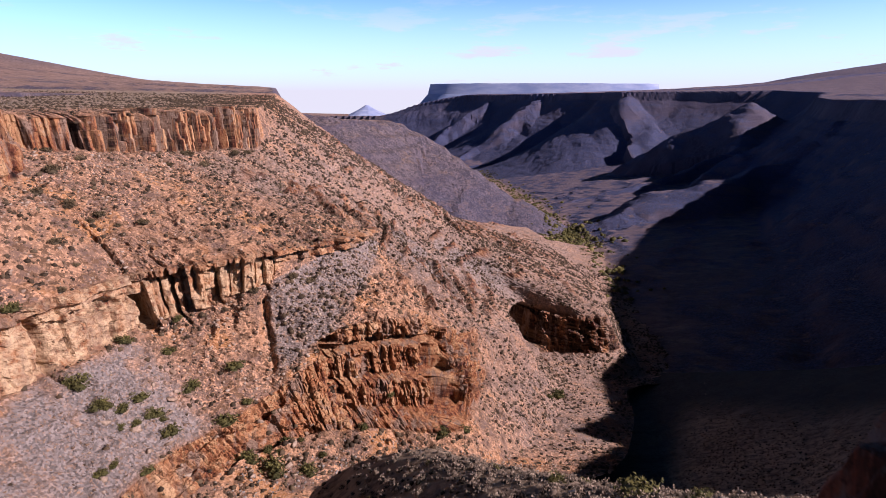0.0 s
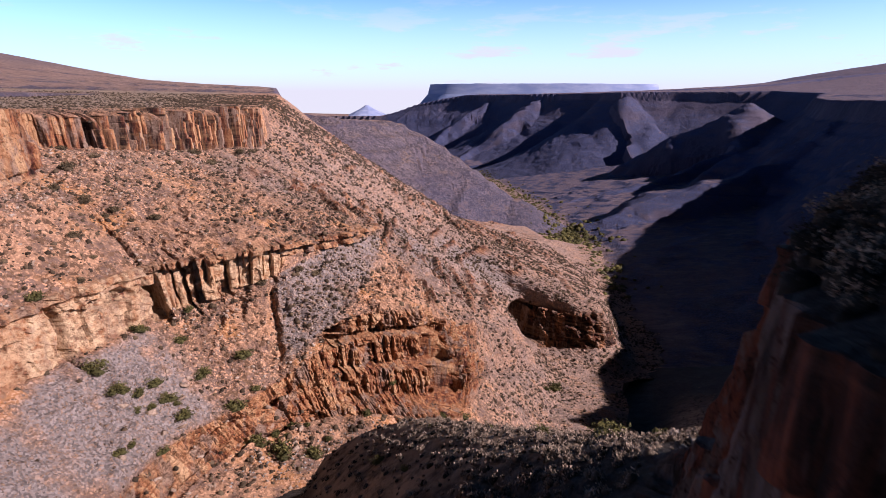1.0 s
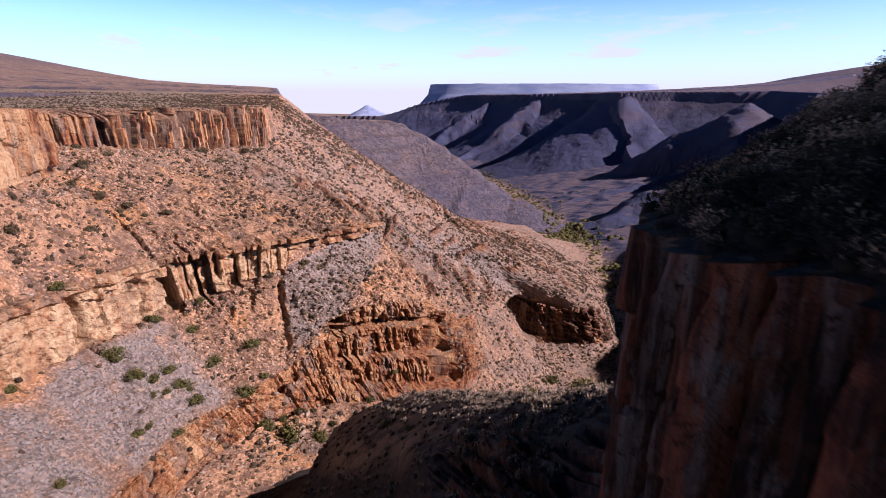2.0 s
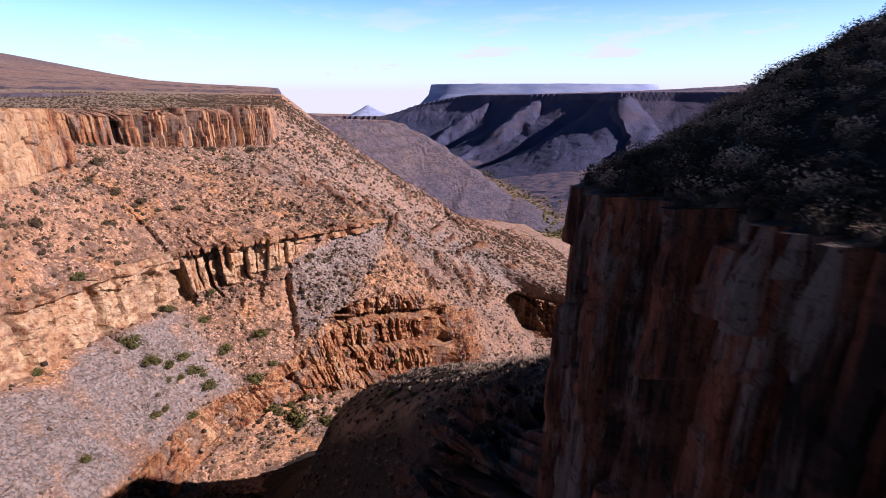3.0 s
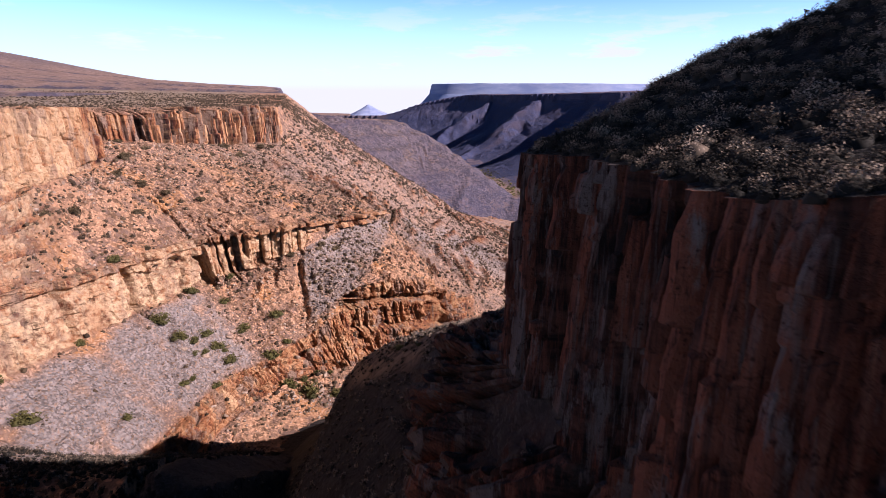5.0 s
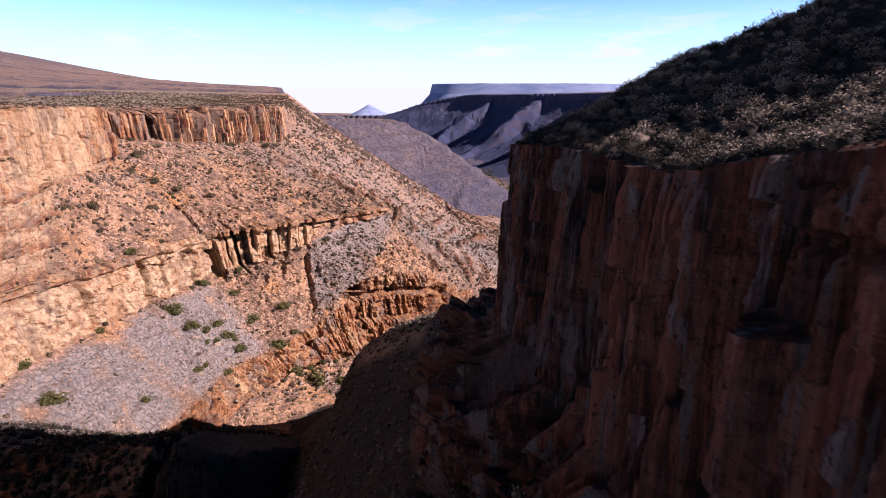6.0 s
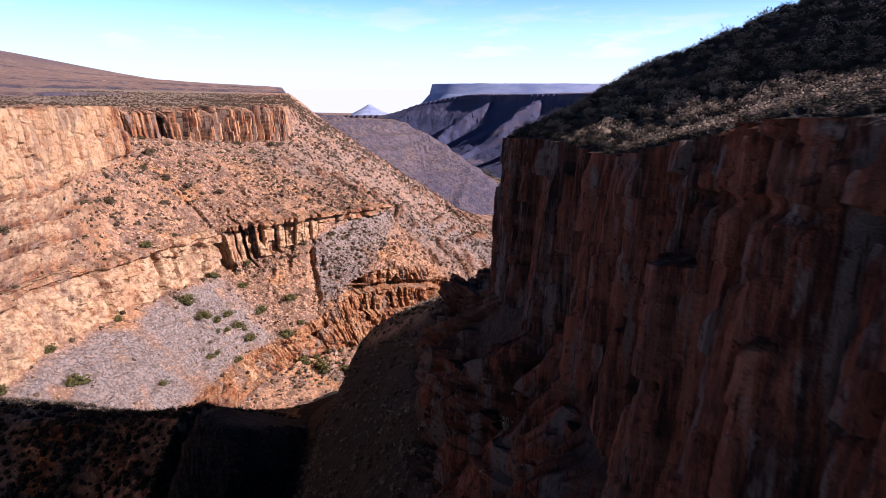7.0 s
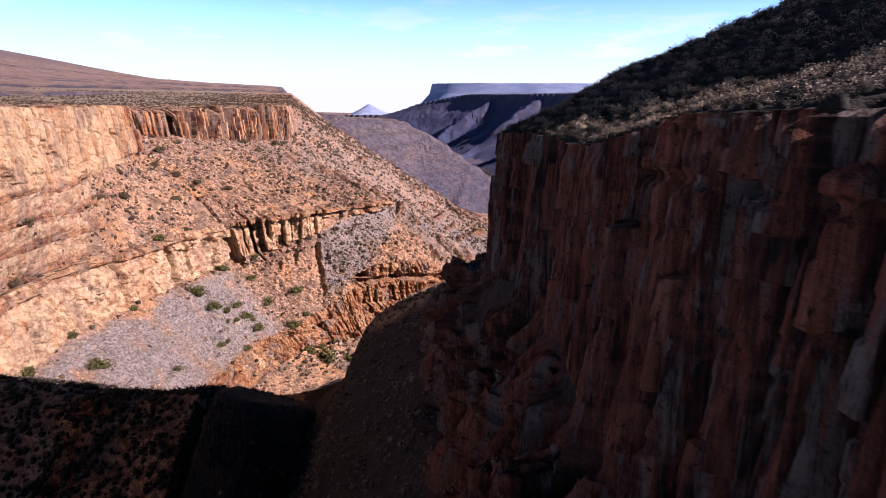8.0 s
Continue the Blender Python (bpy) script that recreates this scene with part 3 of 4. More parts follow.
E_CREST = [(-14, -120, -45), (-14, -55, -46), (-14, -28, -45), (-13.5, -5, -42), (-15.5, 22, -40), (-13.5, 52.5, -38.8), (-1.5, 50, -32), (12, 50, -38), (58, 90, -78), (140, 190, -90)]
E_BED = [(-32, -120, -62), (-34, -55, -63), (-34, -20, -64), (-34, 20, -65.5), (-33, 60, -67), (-24, 88, -68.5), (2, 96, -75), (30, 105, -88), (60, 150, -105), (105, 260, -126)]
e_over = [(x - 20, y + 4, z - 4) for x, y, z in E_BED]
ts = stations(E_RIM, lambda t: np.interp(t, [0, 1, 1.35, 2, 6, 7, 8, 9], [2.0, 0.6, 0.22, 0.16, 0.2, 0.5, 2, 5]))
P, at = loft([E_HILL, E_RIM, E_FOOT, E_KNOB, E_CREST, E_BED, e_over], [90, 90, 60, 44, 34, 6], ts)
i0 = at < 1
rise = 1 - at[i0][:, None]
P[i0] = P[at >= 1][0][None] + (P[0] - P[at >= 1][0])[None] * rise[..., None]
crown = np.interp(ts, [0, 2, 3, 4, 5, 5.5, 6.2, 9], [13, 13, 16, 20, 16, 11, 3, 2])[None]      # height of the hill's shoulder; its unseen part is set for the shadows
climb = (P[0, :, 2] - P[at >= 1][0][:, 2])[None] * rise ** 1.12
P[i0, :, 2] = P[at >= 1][0][None, :, 2] - 3.0 * np.log(np.exp(-climb / 3.0) + np.exp(-crown / 3.0)) + 3.0 * np.log(1 + np.exp(-crown / 3.0))
P[i0, :, 2] += 22 * np.exp(-((P[i0, :, 0] - 60) / 15) ** 2 - ((P[i0, :, 1] + 20.5) / 11) ** 2)      # a swell out of view, added to shade the slope above the rim
P[i0, :, 2] += 0.8 * np.exp(-((P[i0, :, 0] - 25) ** 2 + (P[i0, :, 1] - 4) ** 2) / 110) + 2.0 * np.exp(-((P[i0, :, 0] - 15) ** 2 + (P[i0, :, 1] - 6) ** 2) / 30)
level = np.broadcast_to(at[:, None], P.shape[:2])
sta = np.broadcast_to(ts[None, :], P.shape[:2])
x, y, z = P[..., 0], P[..., 1], P[..., 2]
bump = fbm(x * 0.06, y * 0.06, z * 0.06, 4)
upper = step(0.9995, 1.0, level) * zone(0.5, 2, 0.014)
ribs = zone(2, 3.05, 0.12) * (1 - step(4.3, 4.9, sta) * step(2.35, 2.7, level)) * (1 - step(5.3, 5.6, sta) * step(2.02, 2.12, level)) + zone(2, 3.6) * step(7.2, 7.5, sta)
rock = np.clip(upper + ribs * step(-0.25, 0.1, bump + 0.15), 0, 1)
N = normals(P)
arc = np.concatenate([[0], np.cumsum(np.linalg.norm(np.diff(spline(E_RIM, ts), axis=0), axis=1))])
arc = np.broadcast_to(arc[None, :], P.shape[:2])
wob = 0.7 * perlin(x * 0.3, y * 0.3, z * 0.15)
col_v, col_e, col_w = pillars(arc / 2.4 + 0.15 * wob, z, 12, 5)
sub_v, sub_e, sub_w = pillars(arc / 0.85 + 0.2 * wob, z, 4.5, 17)
small_v, small_e = cells(arc / 0.5 + 0.3 * wob, z / 1.3 + wob, 29)
block = fbm(x * 0.5, y * 0.5, z * 0.35, 5)
columns = 1.5 * (col_v - 0.5) - 1.2 * (1 - step(0.05, 0.3, col_e)) + 1.0 * (sub_v - 0.5) - 0.6 * (1 - step(0.1, 0.45, sub_e)) + 0.25 * (small_v - 0.5) + 0.2 * block
broken = 3.0 * (col_v - 0.5) - 1.2 * (1 - step(0.05, 0.3, col_e)) + 2.2 * (sub_v - 0.5) - 0.6 * (1 - step(0.1, 0.45, sub_e)) + 1.1 * (small_v - 0.5) + 0.5 * block + 1.5 * ridged(x * 0.12, y * 0.12, z * 0.03, 2) - 1.2
hollow = np.sin(np.pi * np.clip(level - 4, 0, 1)) * step(3.0, 3.6, sta) * (1 - step(6.3, 6.8, sta))      # the flank under the knoll falls away
columns *= (1 - 0.55 * np.exp(-((sta - 5.1) / 0.5) ** 2)) * (1 - 0.5 * (1 - step(1.0, 1.12, level)) * step(2.2, 2.6, sta))
capping = step(1.2, 1.5, sta + 0.2 * wob) * (1 - step(2.25, 2.5, sta))                   # a separate bed lies on the columns here
columns += capping * (zone(1.0, 1.13, 0.012) * (0.4 - 0.5 * columns + 0.6 * (small_v - 0.5)) - 0.4 * zone(1.13, 1.16, 0.01))
d = rock * np.where(level < 2, columns, columns + (broken - columns) * step(2.0, 2.3, level))
d += (1 - rock) * (1 - 0.65 * zone(2.7, 4.5, 0.2)) * (1.0 * bump + 0.35 * fbm(x * 0.4, y * 0.4, z * 0.4, 4)) * np.minimum(1, 0.15 + np.abs(level - 1) * 2)
d = np.where(level < 1, d + columns * np.exp(-np.maximum(0, 1 - level) * 84 / 2.5), d)
d -= 2.2 * hollow
thrust = N.copy()
thrust[..., 2] *= 1 - zone(1, 2, 0.01)
thrust /= np.maximum(np.linalg.norm(thrust, axis=2), 1e-6)[..., None]
out_dir = N[np.argmin(np.abs(at - 1.4))] * np.array([1, 1, 0])
thrust = np.where(((level < 1.03) & (level > 0.93))[..., None], out_dir[None], thrust)
P += thrust * d[..., None]
P[..., 2] = np.where(level > 3.9, np.maximum(P[..., 2], spur(P[..., 0], P[..., 1], -34, -19) - 0.06), P[..., 2])
# pale turf stops at the knoll's shadow edge; darker ground below paints the shade
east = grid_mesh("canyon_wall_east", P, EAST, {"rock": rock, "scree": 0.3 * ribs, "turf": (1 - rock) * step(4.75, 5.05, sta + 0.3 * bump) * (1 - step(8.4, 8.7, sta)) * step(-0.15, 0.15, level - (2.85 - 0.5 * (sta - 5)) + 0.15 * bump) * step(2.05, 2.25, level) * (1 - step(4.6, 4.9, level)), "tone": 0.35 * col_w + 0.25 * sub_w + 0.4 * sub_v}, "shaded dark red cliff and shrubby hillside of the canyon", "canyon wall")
E_GRID = (P, N, level, sta, rock)


# ---------------------------------------------------------------- far country
def nearest(px, py, line):
    """Distance to a plan line, the height along it, and the side (left of its course is positive)."""
    best = np.full(px.shape, 1e9)
    zz, side = np.zeros(px.shape), np.zeros(px.shape)
    for (ax, ay, az), (bx, by, bz) in zip(line[:-1], line[1:]):
        dx, dy = bx - ax, by - ay
        f = np.clip(((px - ax) * dx + (py - ay) * dy) / (dx * dx + dy * dy), 0, 1)
        dist = np.hypot(px - ax - f * dx, py - ay - f * dy)
        near = dist < best
        best = np.where(near, dist, best)
        zz = np.where(near, az + f * (bz - az), zz)
        side = np.where(near, np.sign(dx * (py - ay) - dy * (px - ax)), side)
    return best, zz, side


R_RIM = [(150, 60, 8), (230, 125, -2), (290, 206.5, 0), (400, 410, 4), (545, 690, 3), (640, 1000, 5), (770, 1250, 12), (960, 1550, 22), (960, 1800, 30), (760, 1960, 34), (600, 2040, 35), (560, 2110, 36), (660, 2300, 38), (660, 2520, 40), (500, 2720, 42), (410, 2830, 43), (450, 3000, 44), (300, 3300, 47), (100, 3600, 52), (-190, 3850, 45), (-420, 3980, -60)]
L_RIM = [(-205, 60, 3), (-215, 260, 3), (-240, 345, 5), (-250, 450, 6), (-230, 560, 8), (-200, 660, 10), (-225, 800, 12), (-290, 1050, 20), (-440, 1601, 37), (-900, 2200, 30), (-1500, 3300, 0)]
SPUR = [(-420, 700, 2), (-300, 735, -12), (-145, 745, -20), (-70, 830, -26), (-20, 830, -53), (40, 805, -92), (95, 790, -128)]
BED = [(60, 150, -112), (92, 282, -130), (112, 400, -139), (150, 650, -158), (162, 761, -165), (176, 1300, -205), (146, 2000, -246), (-40, 2700, -285), (-400, 3800, -300)]

ys = np.concatenate([np.arange(100, 600, 6.0), np.arange(600, 1400, 4.4), np.arange(1400, 2700, 9), np.arange(2700, 4950, 26)])
xs = np.concatenate([np.arange(-3800, -800, 60), np.arange(-800, -300, 14), np.arange(-300, 480, 4.2), np.arange(480, 900, 7), np.arange(900, 1500, 25), np.arange(1500, 3900, 60)])
X, Y = np.meshgrid(xs, ys)
gully = 0.6 * ridged(X * 0.0042, Y * 0.0042, 3.1, 2) + 0.22 * ridged(X * 0.012, Y * 0.012, 7.1, 3) - 0.4
rough = fbm(X * 0.02, Y * 0.02, 1.7, 4)
rd, rz, rside = nearest(X, Y, R_RIM)
ld, lz, lside = nearest(X, Y, L_RIM)
sd, sz, _ = nearest(X, Y, SPUR)
bd, bz, _ = nearest(X, Y, BED)


def side_of(d, top, cut):
    """Height at d metres outside a mesa's rim: cap, cliff, steep slope, foot."""
    d = d + cut * gully * step(-10, 70, d)
    e = np.clip(d - 10, 0, 430)
    return np.where(d < 0, top + np.minimum(20, -d * 0.02), top - 24 * step(0, 14, d) - 0.80 * e + 0.0005 * e * e - 0.15 * np.maximum(0, d - 440))


right_h = side_of(rd * rside, rz, 30)
left_h = side_of(-ld * lside, lz, 20)
spur_h = sz - 0.62 * np.maximum(0, sd - 12) + 5 * gully
for crest in ([(600, 900, -8), (503, 850, -79), (320, 800, -112), (187, 760, -153)],
              [(680, 1350, 0), (620, 1250, -95), (416, 1150, -150), (228, 1100, -180)],
              [(620, 2060, 30), (560, 2080, 10), (430, 2040, -100), (250, 1970, -228)],
              [(480, 2780, 38), (330, 2700, -40), (150, 2600, -190), (40, 2520, -260)],
              [(330, 3350, 44), (120, 3230, -60), (-120, 3000, -240)]):
    cd, cz, _ = nearest(X + 60 * fbm(X * 0.006, Y * 0.006, 5, 3), Y + 60 * fbm(X * 0.006, Y * 0.006, 9, 3), crest)
    right_h = np.maximum(right_h, cz + 16 - 0.58 * np.hypot(np.maximum(0, cd + 22 * gully), 26))
bed_h = bz + 0.15 * np.maximum(0, bd - 20) + 2.0 * rough
H = np.maximum(np.maximum(right_h, left_h), np.maximum(spur_h, bed_h))
H += 1.6 * rough * step(0, 40, bd)
H += (1.2 + 2.4 * rough) * np.sin(H * 0.40 + 4.0 * rough) * step(20, 50, bd) * (1 - 0.8 * step(1200, 1500, Y))
H += (0.6 + 0.8 * step(1300, 1600, Y)) * ridged(X * 0.02, Y * 0.02, 2.2, 2) * step(30, 90, bd) * step(0, 40, np.minimum(rd, ld))
H += 135 * np.exp(-(((X + 1650) / 620) ** 2 + ((Y - 1800) / 900) ** 2)) + 88 * np.exp(-(((X - 2300) / 900) ** 2 + ((Y - 2500) / 1000) ** 2))
H = H + (np.minimum(H, 0) * 0 - 90 - H) * step(3500, 4300, Y) * step(-3000, -100, -np.abs(X))
slope_x, slope_y = np.gradient(H, axis=1) / np.gradient(X, axis=1), np.gradient(H, axis=0) / np.gradient(Y, axis=0)
steep = np.hypot(slope_x, slope_y)
strata = step(0.1, 0.6, np.sin(H * 0.40 + 4.0 * rough)) * step(-0.1, 0.25, fbm(X * 0.011, Y * 0.011, H * 0.03, 3) + 0.004 * (H + 60)) * step(0.25, 0.4, steep)
east_of = step(-20, 60, X - np.interp(Y, [b[1] for b in BED], [b[0] for b in BED]))              # the side of the valley that gets blue haze through its colour
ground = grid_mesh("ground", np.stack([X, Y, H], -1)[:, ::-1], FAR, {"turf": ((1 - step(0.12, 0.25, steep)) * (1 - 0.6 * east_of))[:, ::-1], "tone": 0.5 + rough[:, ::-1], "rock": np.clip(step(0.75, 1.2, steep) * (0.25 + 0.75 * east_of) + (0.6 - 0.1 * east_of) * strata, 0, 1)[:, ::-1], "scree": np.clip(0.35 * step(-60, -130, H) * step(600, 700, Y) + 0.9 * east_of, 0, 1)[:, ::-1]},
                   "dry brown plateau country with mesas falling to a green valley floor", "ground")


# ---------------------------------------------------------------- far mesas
def hazed_stone():
    m, n, l = material("distant_hazed_stone")
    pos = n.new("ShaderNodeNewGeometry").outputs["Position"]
    # both blues carry the haze of distance in the base colour
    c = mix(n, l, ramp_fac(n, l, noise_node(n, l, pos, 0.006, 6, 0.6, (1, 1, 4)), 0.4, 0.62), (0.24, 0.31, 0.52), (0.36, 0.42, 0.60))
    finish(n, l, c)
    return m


HAZE_BLUE = hazed_stone()


def mesa(name, cx, cy, rx, ry, top, foot, label, peak=0.0, skirt=0.9, cliff=0.15):
    a = np.linspace(0, 2 * np.pi, 181)[:-1]
    f = np.concatenate([np.linspace(0, 0.98, 12), np.linspace(1.0, 1 + skirt, 14)])
    A, Fm = np.meshgrid(np.append(a, a[0]), f)
    wig = 1 + 0.10 * fbm(np.cos(A) * 1.5, np.sin(A) * 1.5, top * 0.01, 2)
    xx, yy = cx + rx * wig * Fm * np.cos(A), cy + ry * wig * Fm * np.sin(A)
    zz = np.where(Fm < 1, top - peak * Fm + 6 * fbm(xx * 0.004, yy * 0.004, 1, 3), 0)
    out = np.clip((Fm - 1) / skirt, 0, 1)
    zz = np.where(Fm >= 1, top - peak - (top - peak - foot) * (cliff * step(0, 0.08, out) + (1 - cliff) * out ** 0.9) + 5 * fbm(xx * 0.01, yy * 0.01, 2, 3), zz)
    return grid_mesh(name, np.stack([xx, yy, zz], -1), HAZE_BLUE, {"rock": zz * 0}, label, "mesa")


mesa("distant_mesa", 760, 4560, 860, 230, 140, -170, "flat-topped mesa on the horizon, with blue haze in its colour", 0.0, 0.3)
mesa("distant_hill", -590, 4700, 20, 60, -12, -190, "small pointed hill on the horizon, with blue haze in its colour", 6, 17.0, 0.0)


# ---------------------------------------------------------------- plants and stones
def plant_material(name, stops, rough=0.8):
    m, n, l = material(name)
    tone = n.new("ShaderNodeAttribute")
    tone.attribute_name = "tone"
    pos = n.new("ShaderNodeNewGeometry").outputs["Position"]
    r = ramp(n, stops)
    l.new(tone.outputs["Fac"], r.inputs[0])
    c = mix(n, l, ramp_fac(n, l, noise_node(n, l, pos, 5.0, 3, 0.6), 0.35, 0.7), r.outputs[0], tuple(0.6 * v for v in stops[0][1]), "MIX")
    finish(n, l, mix(n, l, 0.45, r.outputs[0], c), rough=rough)
    return m


SCRUB = plant_material("dry_scrub", [(0.0, (0.022, 0.015, 0.009)), (0.35, (0.06, 0.04, 0.024)), (0.62, (0.13, 0.09, 0.055)), (0.82, (0.19, 0.14, 0.08)), (1.0, (0.33, 0.26, 0.15))])
# the ramp's near-black end stands for shade among the shrubs
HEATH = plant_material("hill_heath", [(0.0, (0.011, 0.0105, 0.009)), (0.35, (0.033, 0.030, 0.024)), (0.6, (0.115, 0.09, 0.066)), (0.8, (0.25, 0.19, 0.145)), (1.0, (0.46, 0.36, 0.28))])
GREEN = plant_material("bush_green", [(0.0, (0.026, 0.028, 0.010)), (0.5, (0.07, 0.068, 0.024)), (0.8, (0.12, 0.112, 0.036)), (1.0, (0.19, 0.17, 0.055))])


def stone_material(name, stops):
    m, n, l = material(name)
    tone = n.new("ShaderNodeAttribute")
    tone.attribute_name = "tone"
    pos = n.new("ShaderNodeNewGeometry").outputs["Position"]
    r = ramp(n, stops)
    l.new(tone.outputs["Fac"], r.inputs[0])
    g = noise_node(n, l, pos, 3.0, 5, 0.65)
    c = mix(n, l, ramp_fac(n, l, g, 0.4, 0.7), r.outputs[0], (0.12, 0.09, 0.07))
    finish(n, l, mix(n, l, 0.6, r.outputs[0], c), g, 0.6, 0.15)
    return m


STONE = stone_material("loose_stone", [(0.0, (0.10, 0.07, 0.055)), (0.4, (0.26, 0.165, 0.11)), (0.7, (0.38, 0.27, 0.20)), (1.0, (0.50, 0.41, 0.34))])
PALE = stone_material("pale_lichened_stone", [(0.0, (0.22, 0.20, 0.185)), (1.0, (0.44, 0.41, 0.39))])


def tuft(leaves, size, seed, flat=0.7, lean=0.5):
    """A shrub of small leaf blades: triangles round a low dome, in units of the shrub's radius."""
    r = np.random.RandomState(seed)
    v = r.normal(size=(leaves, 3))
    v[:, 2] = np.abs(v[:, 2]) * 0.9
    v /= np.linalg.norm(v, axis=1)[:, None]
    lobes = 1 + 0.35 * np.sin(3 * np.arctan2(v[:, 1], v[:, 0]) + seed) * (1 - v[:, 2])
    v *= (r.uniform(0.35, 1.0, leaves) ** 0.5 * lobes)[:, None]
    v[:, 2] = v[:, 2] * flat * 1.25
    out = v + lean * size * r.normal(size=(leaves, 3))
    a, b = r.normal(size=(leaves, 3)), r.normal(size=(leaves, 3))
    a *= (size / np.linalg.norm(a, axis=1))[:, None]
    b *= (size / np.linalg.norm(b, axis=1))[:, None]
    tri = np.stack([out - 0.6 * a, out + 0.6 * a, out + b + np.array([0, 0, 0.4 * size])], 1)
    faces = np.arange(leaves * 3).reshape(-1, 3)
    # blades near the heart get a darker tone, as painted shade
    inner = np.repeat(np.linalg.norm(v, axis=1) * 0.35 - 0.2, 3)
    return tri.reshape(-1, 3), faces, inner


def dome(seed, leaves=8, fine=1):
    """A dense little shrub: a lumpy low dome with a few twigs standing out."""
    r = np.random.RandomState(seed)
    bm = bmesh.new()
    bmesh.ops.create_icosphere(bm, subdivisions=fine, radius=1.0)
    bmesh.ops.delete(bm, geom=[w for w in bm.verts if w.co.z < -0.5], context="VERTS")
    for w in bm.verts:
        w.co = Vector((w.co.x, w.co.y, max(-0.45, w.co.z) * 0.8)) * r.uniform(0.65, 1.25)
    bmesh.ops.triangulate(bm, faces=bm.faces[:])
    bm.verts.index_update()
    v = np.array([w.co[:] for w in bm.verts])
    f = np.array([[w.index for w in q.verts] for q in bm.faces])
    bm.free()
    tv, tf, ti = tuft(leaves, 0.45, seed + 50)
    # tone rises with height, a little light painted on top
    return np.concatenate([v, tv]), np.concatenate([f, tf + len(v)]), np.concatenate([v[:, 2] * 0.15 - 0.05 + 0.1 * r.rand(len(v)), ti])


def lump(seed, sharp=0.35):
    """An angular stone: a worn block cut by random planes."""
    r = np.random.RandomState(seed)
    bm = bmesh.new()
    bmesh.ops.create_cube(bm, size=1.4)
    for w in bm.verts:
        w.co = Vector(w.co).normalized() * (0.62 + sharp * r.rand()) + Vector(w.co) * 0.25
    for k in range(5):
        nrm = Vector(r.normal(size=3)).normalized()
        cut = 0.42 + 0.3 * r.rand()
        for w in bm.verts:
            e = w.co.dot(nrm) - cut
            if e > 0:
                w.co -= nrm * e
    bmesh.ops.triangulate(bm, faces=bm.faces[:])
    bm.verts.ensure_lookup_table()
    v = np.array([w.co[:] for w in bm.verts]) * np.array([1, 0.8, 0.62])
    f = np.array([[w.index for w in q.verts] for q in bm.faces])
    bm.free()
    return v, f, np.zeros(len(v))


def slab(seed):
    """A broken block with flat faces and chipped corners."""
    r = np.random.RandomState(seed)
    bm = bmesh.new()
    bmesh.ops.create_cube(bm, size=1.5)
    for k in range(7):
        nrm = Vector(r.normal(size=3)).normalized()
        bmesh.ops.bisect_plane(bm, geom=bm.verts[:] + bm.edges[:] + bm.faces[:], plane_co=nrm * r.uniform(0.5, 0.8), plane_no=nrm, clear_outer=True)
        bmesh.ops.holes_fill(bm, edges=[e for e in bm.edges if e.is_boundary])
    bmesh.ops.triangulate(bm, faces=bm.faces[:])
    bm.verts.index_update()
    v = np.array([w.co[:] for w in bm.verts]) * np.array([1, 0.75, 0.6])
    f = np.array([[w.index for w in q.verts] for q in bm.faces])
    bm.free()
    return v, f, np.zeros(len(v))


def mesh_of(name, v, f, tone, mat):
    me = bpy.data.meshes.new(name)
    me.vertices.add(len(v))
    me.vertices.foreach_set("co", np.asarray(v, np.float32).reshape(-1))
    me.loops.add(f.size)
    me.loops.foreach_set("vertex_index", f.reshape(-1).astype(np.int32))
    me.polygons.add(len(f))
    me.polygons.foreach_set("loop_start", np.arange(0, f.size, 3))
    me.attributes.new("tone", "FLOAT", "POINT").data.foreach_set("value", np.asarray(tone, np.float32))
    me.update()
    me.validate()
    me.materials.append(mat)
    return me


def sow(name, templates, places, sizes, tones, mat, label, category, seed, tilt=0.0):
    """One mesh of many small plants or stones, turned and sized at random."""
    r = np.random.RandomState(seed)
    V, Fc, T, base = [], [], [], 0
    which = r.randint(len(templates), size=len(places))
    yaw = r.uniform(0, 2 * np.pi, len(places))
    for k, (tv, tf, ti) in enumerate(templates):
        idx = np.where(which == k)[0]
        if not len(idx):
            continue
        c, s_ = np.cos(yaw[idx])[:, None], np.sin(yaw[idx])[:, None]
        p = np.stack([tv[:, 0] * c - tv[:, 1] * s_, tv[:, 0] * s_ + tv[:, 1] * c, np.broadcast_to(tv[:, 2], (len(idx), len(tv)))], -1)
        if tilt:
            p[..., 2] += p[..., 0] * r.uniform(-tilt, tilt, len(idx))[:, None]
        p = p * sizes[idx][:, None, None] + places[idx][:, None, :]
        V.append(p.reshape(-1, 3))
        T.append(np.clip(tones[idx][:, None] + ti[None, :], 0, 1).reshape(-1))
        Fc.append((tf[None] + (base + np.arange(len(idx)) * len(tv))[:, None, None]).reshape(-1, 3))
        base += len(idx) * len(tv)
    me = mesh_of(name, np.concatenate(V), np.concatenate(Fc), np.concatenate(T), mat)
    return tagged(new(name, me), label, category, kind="stuff")


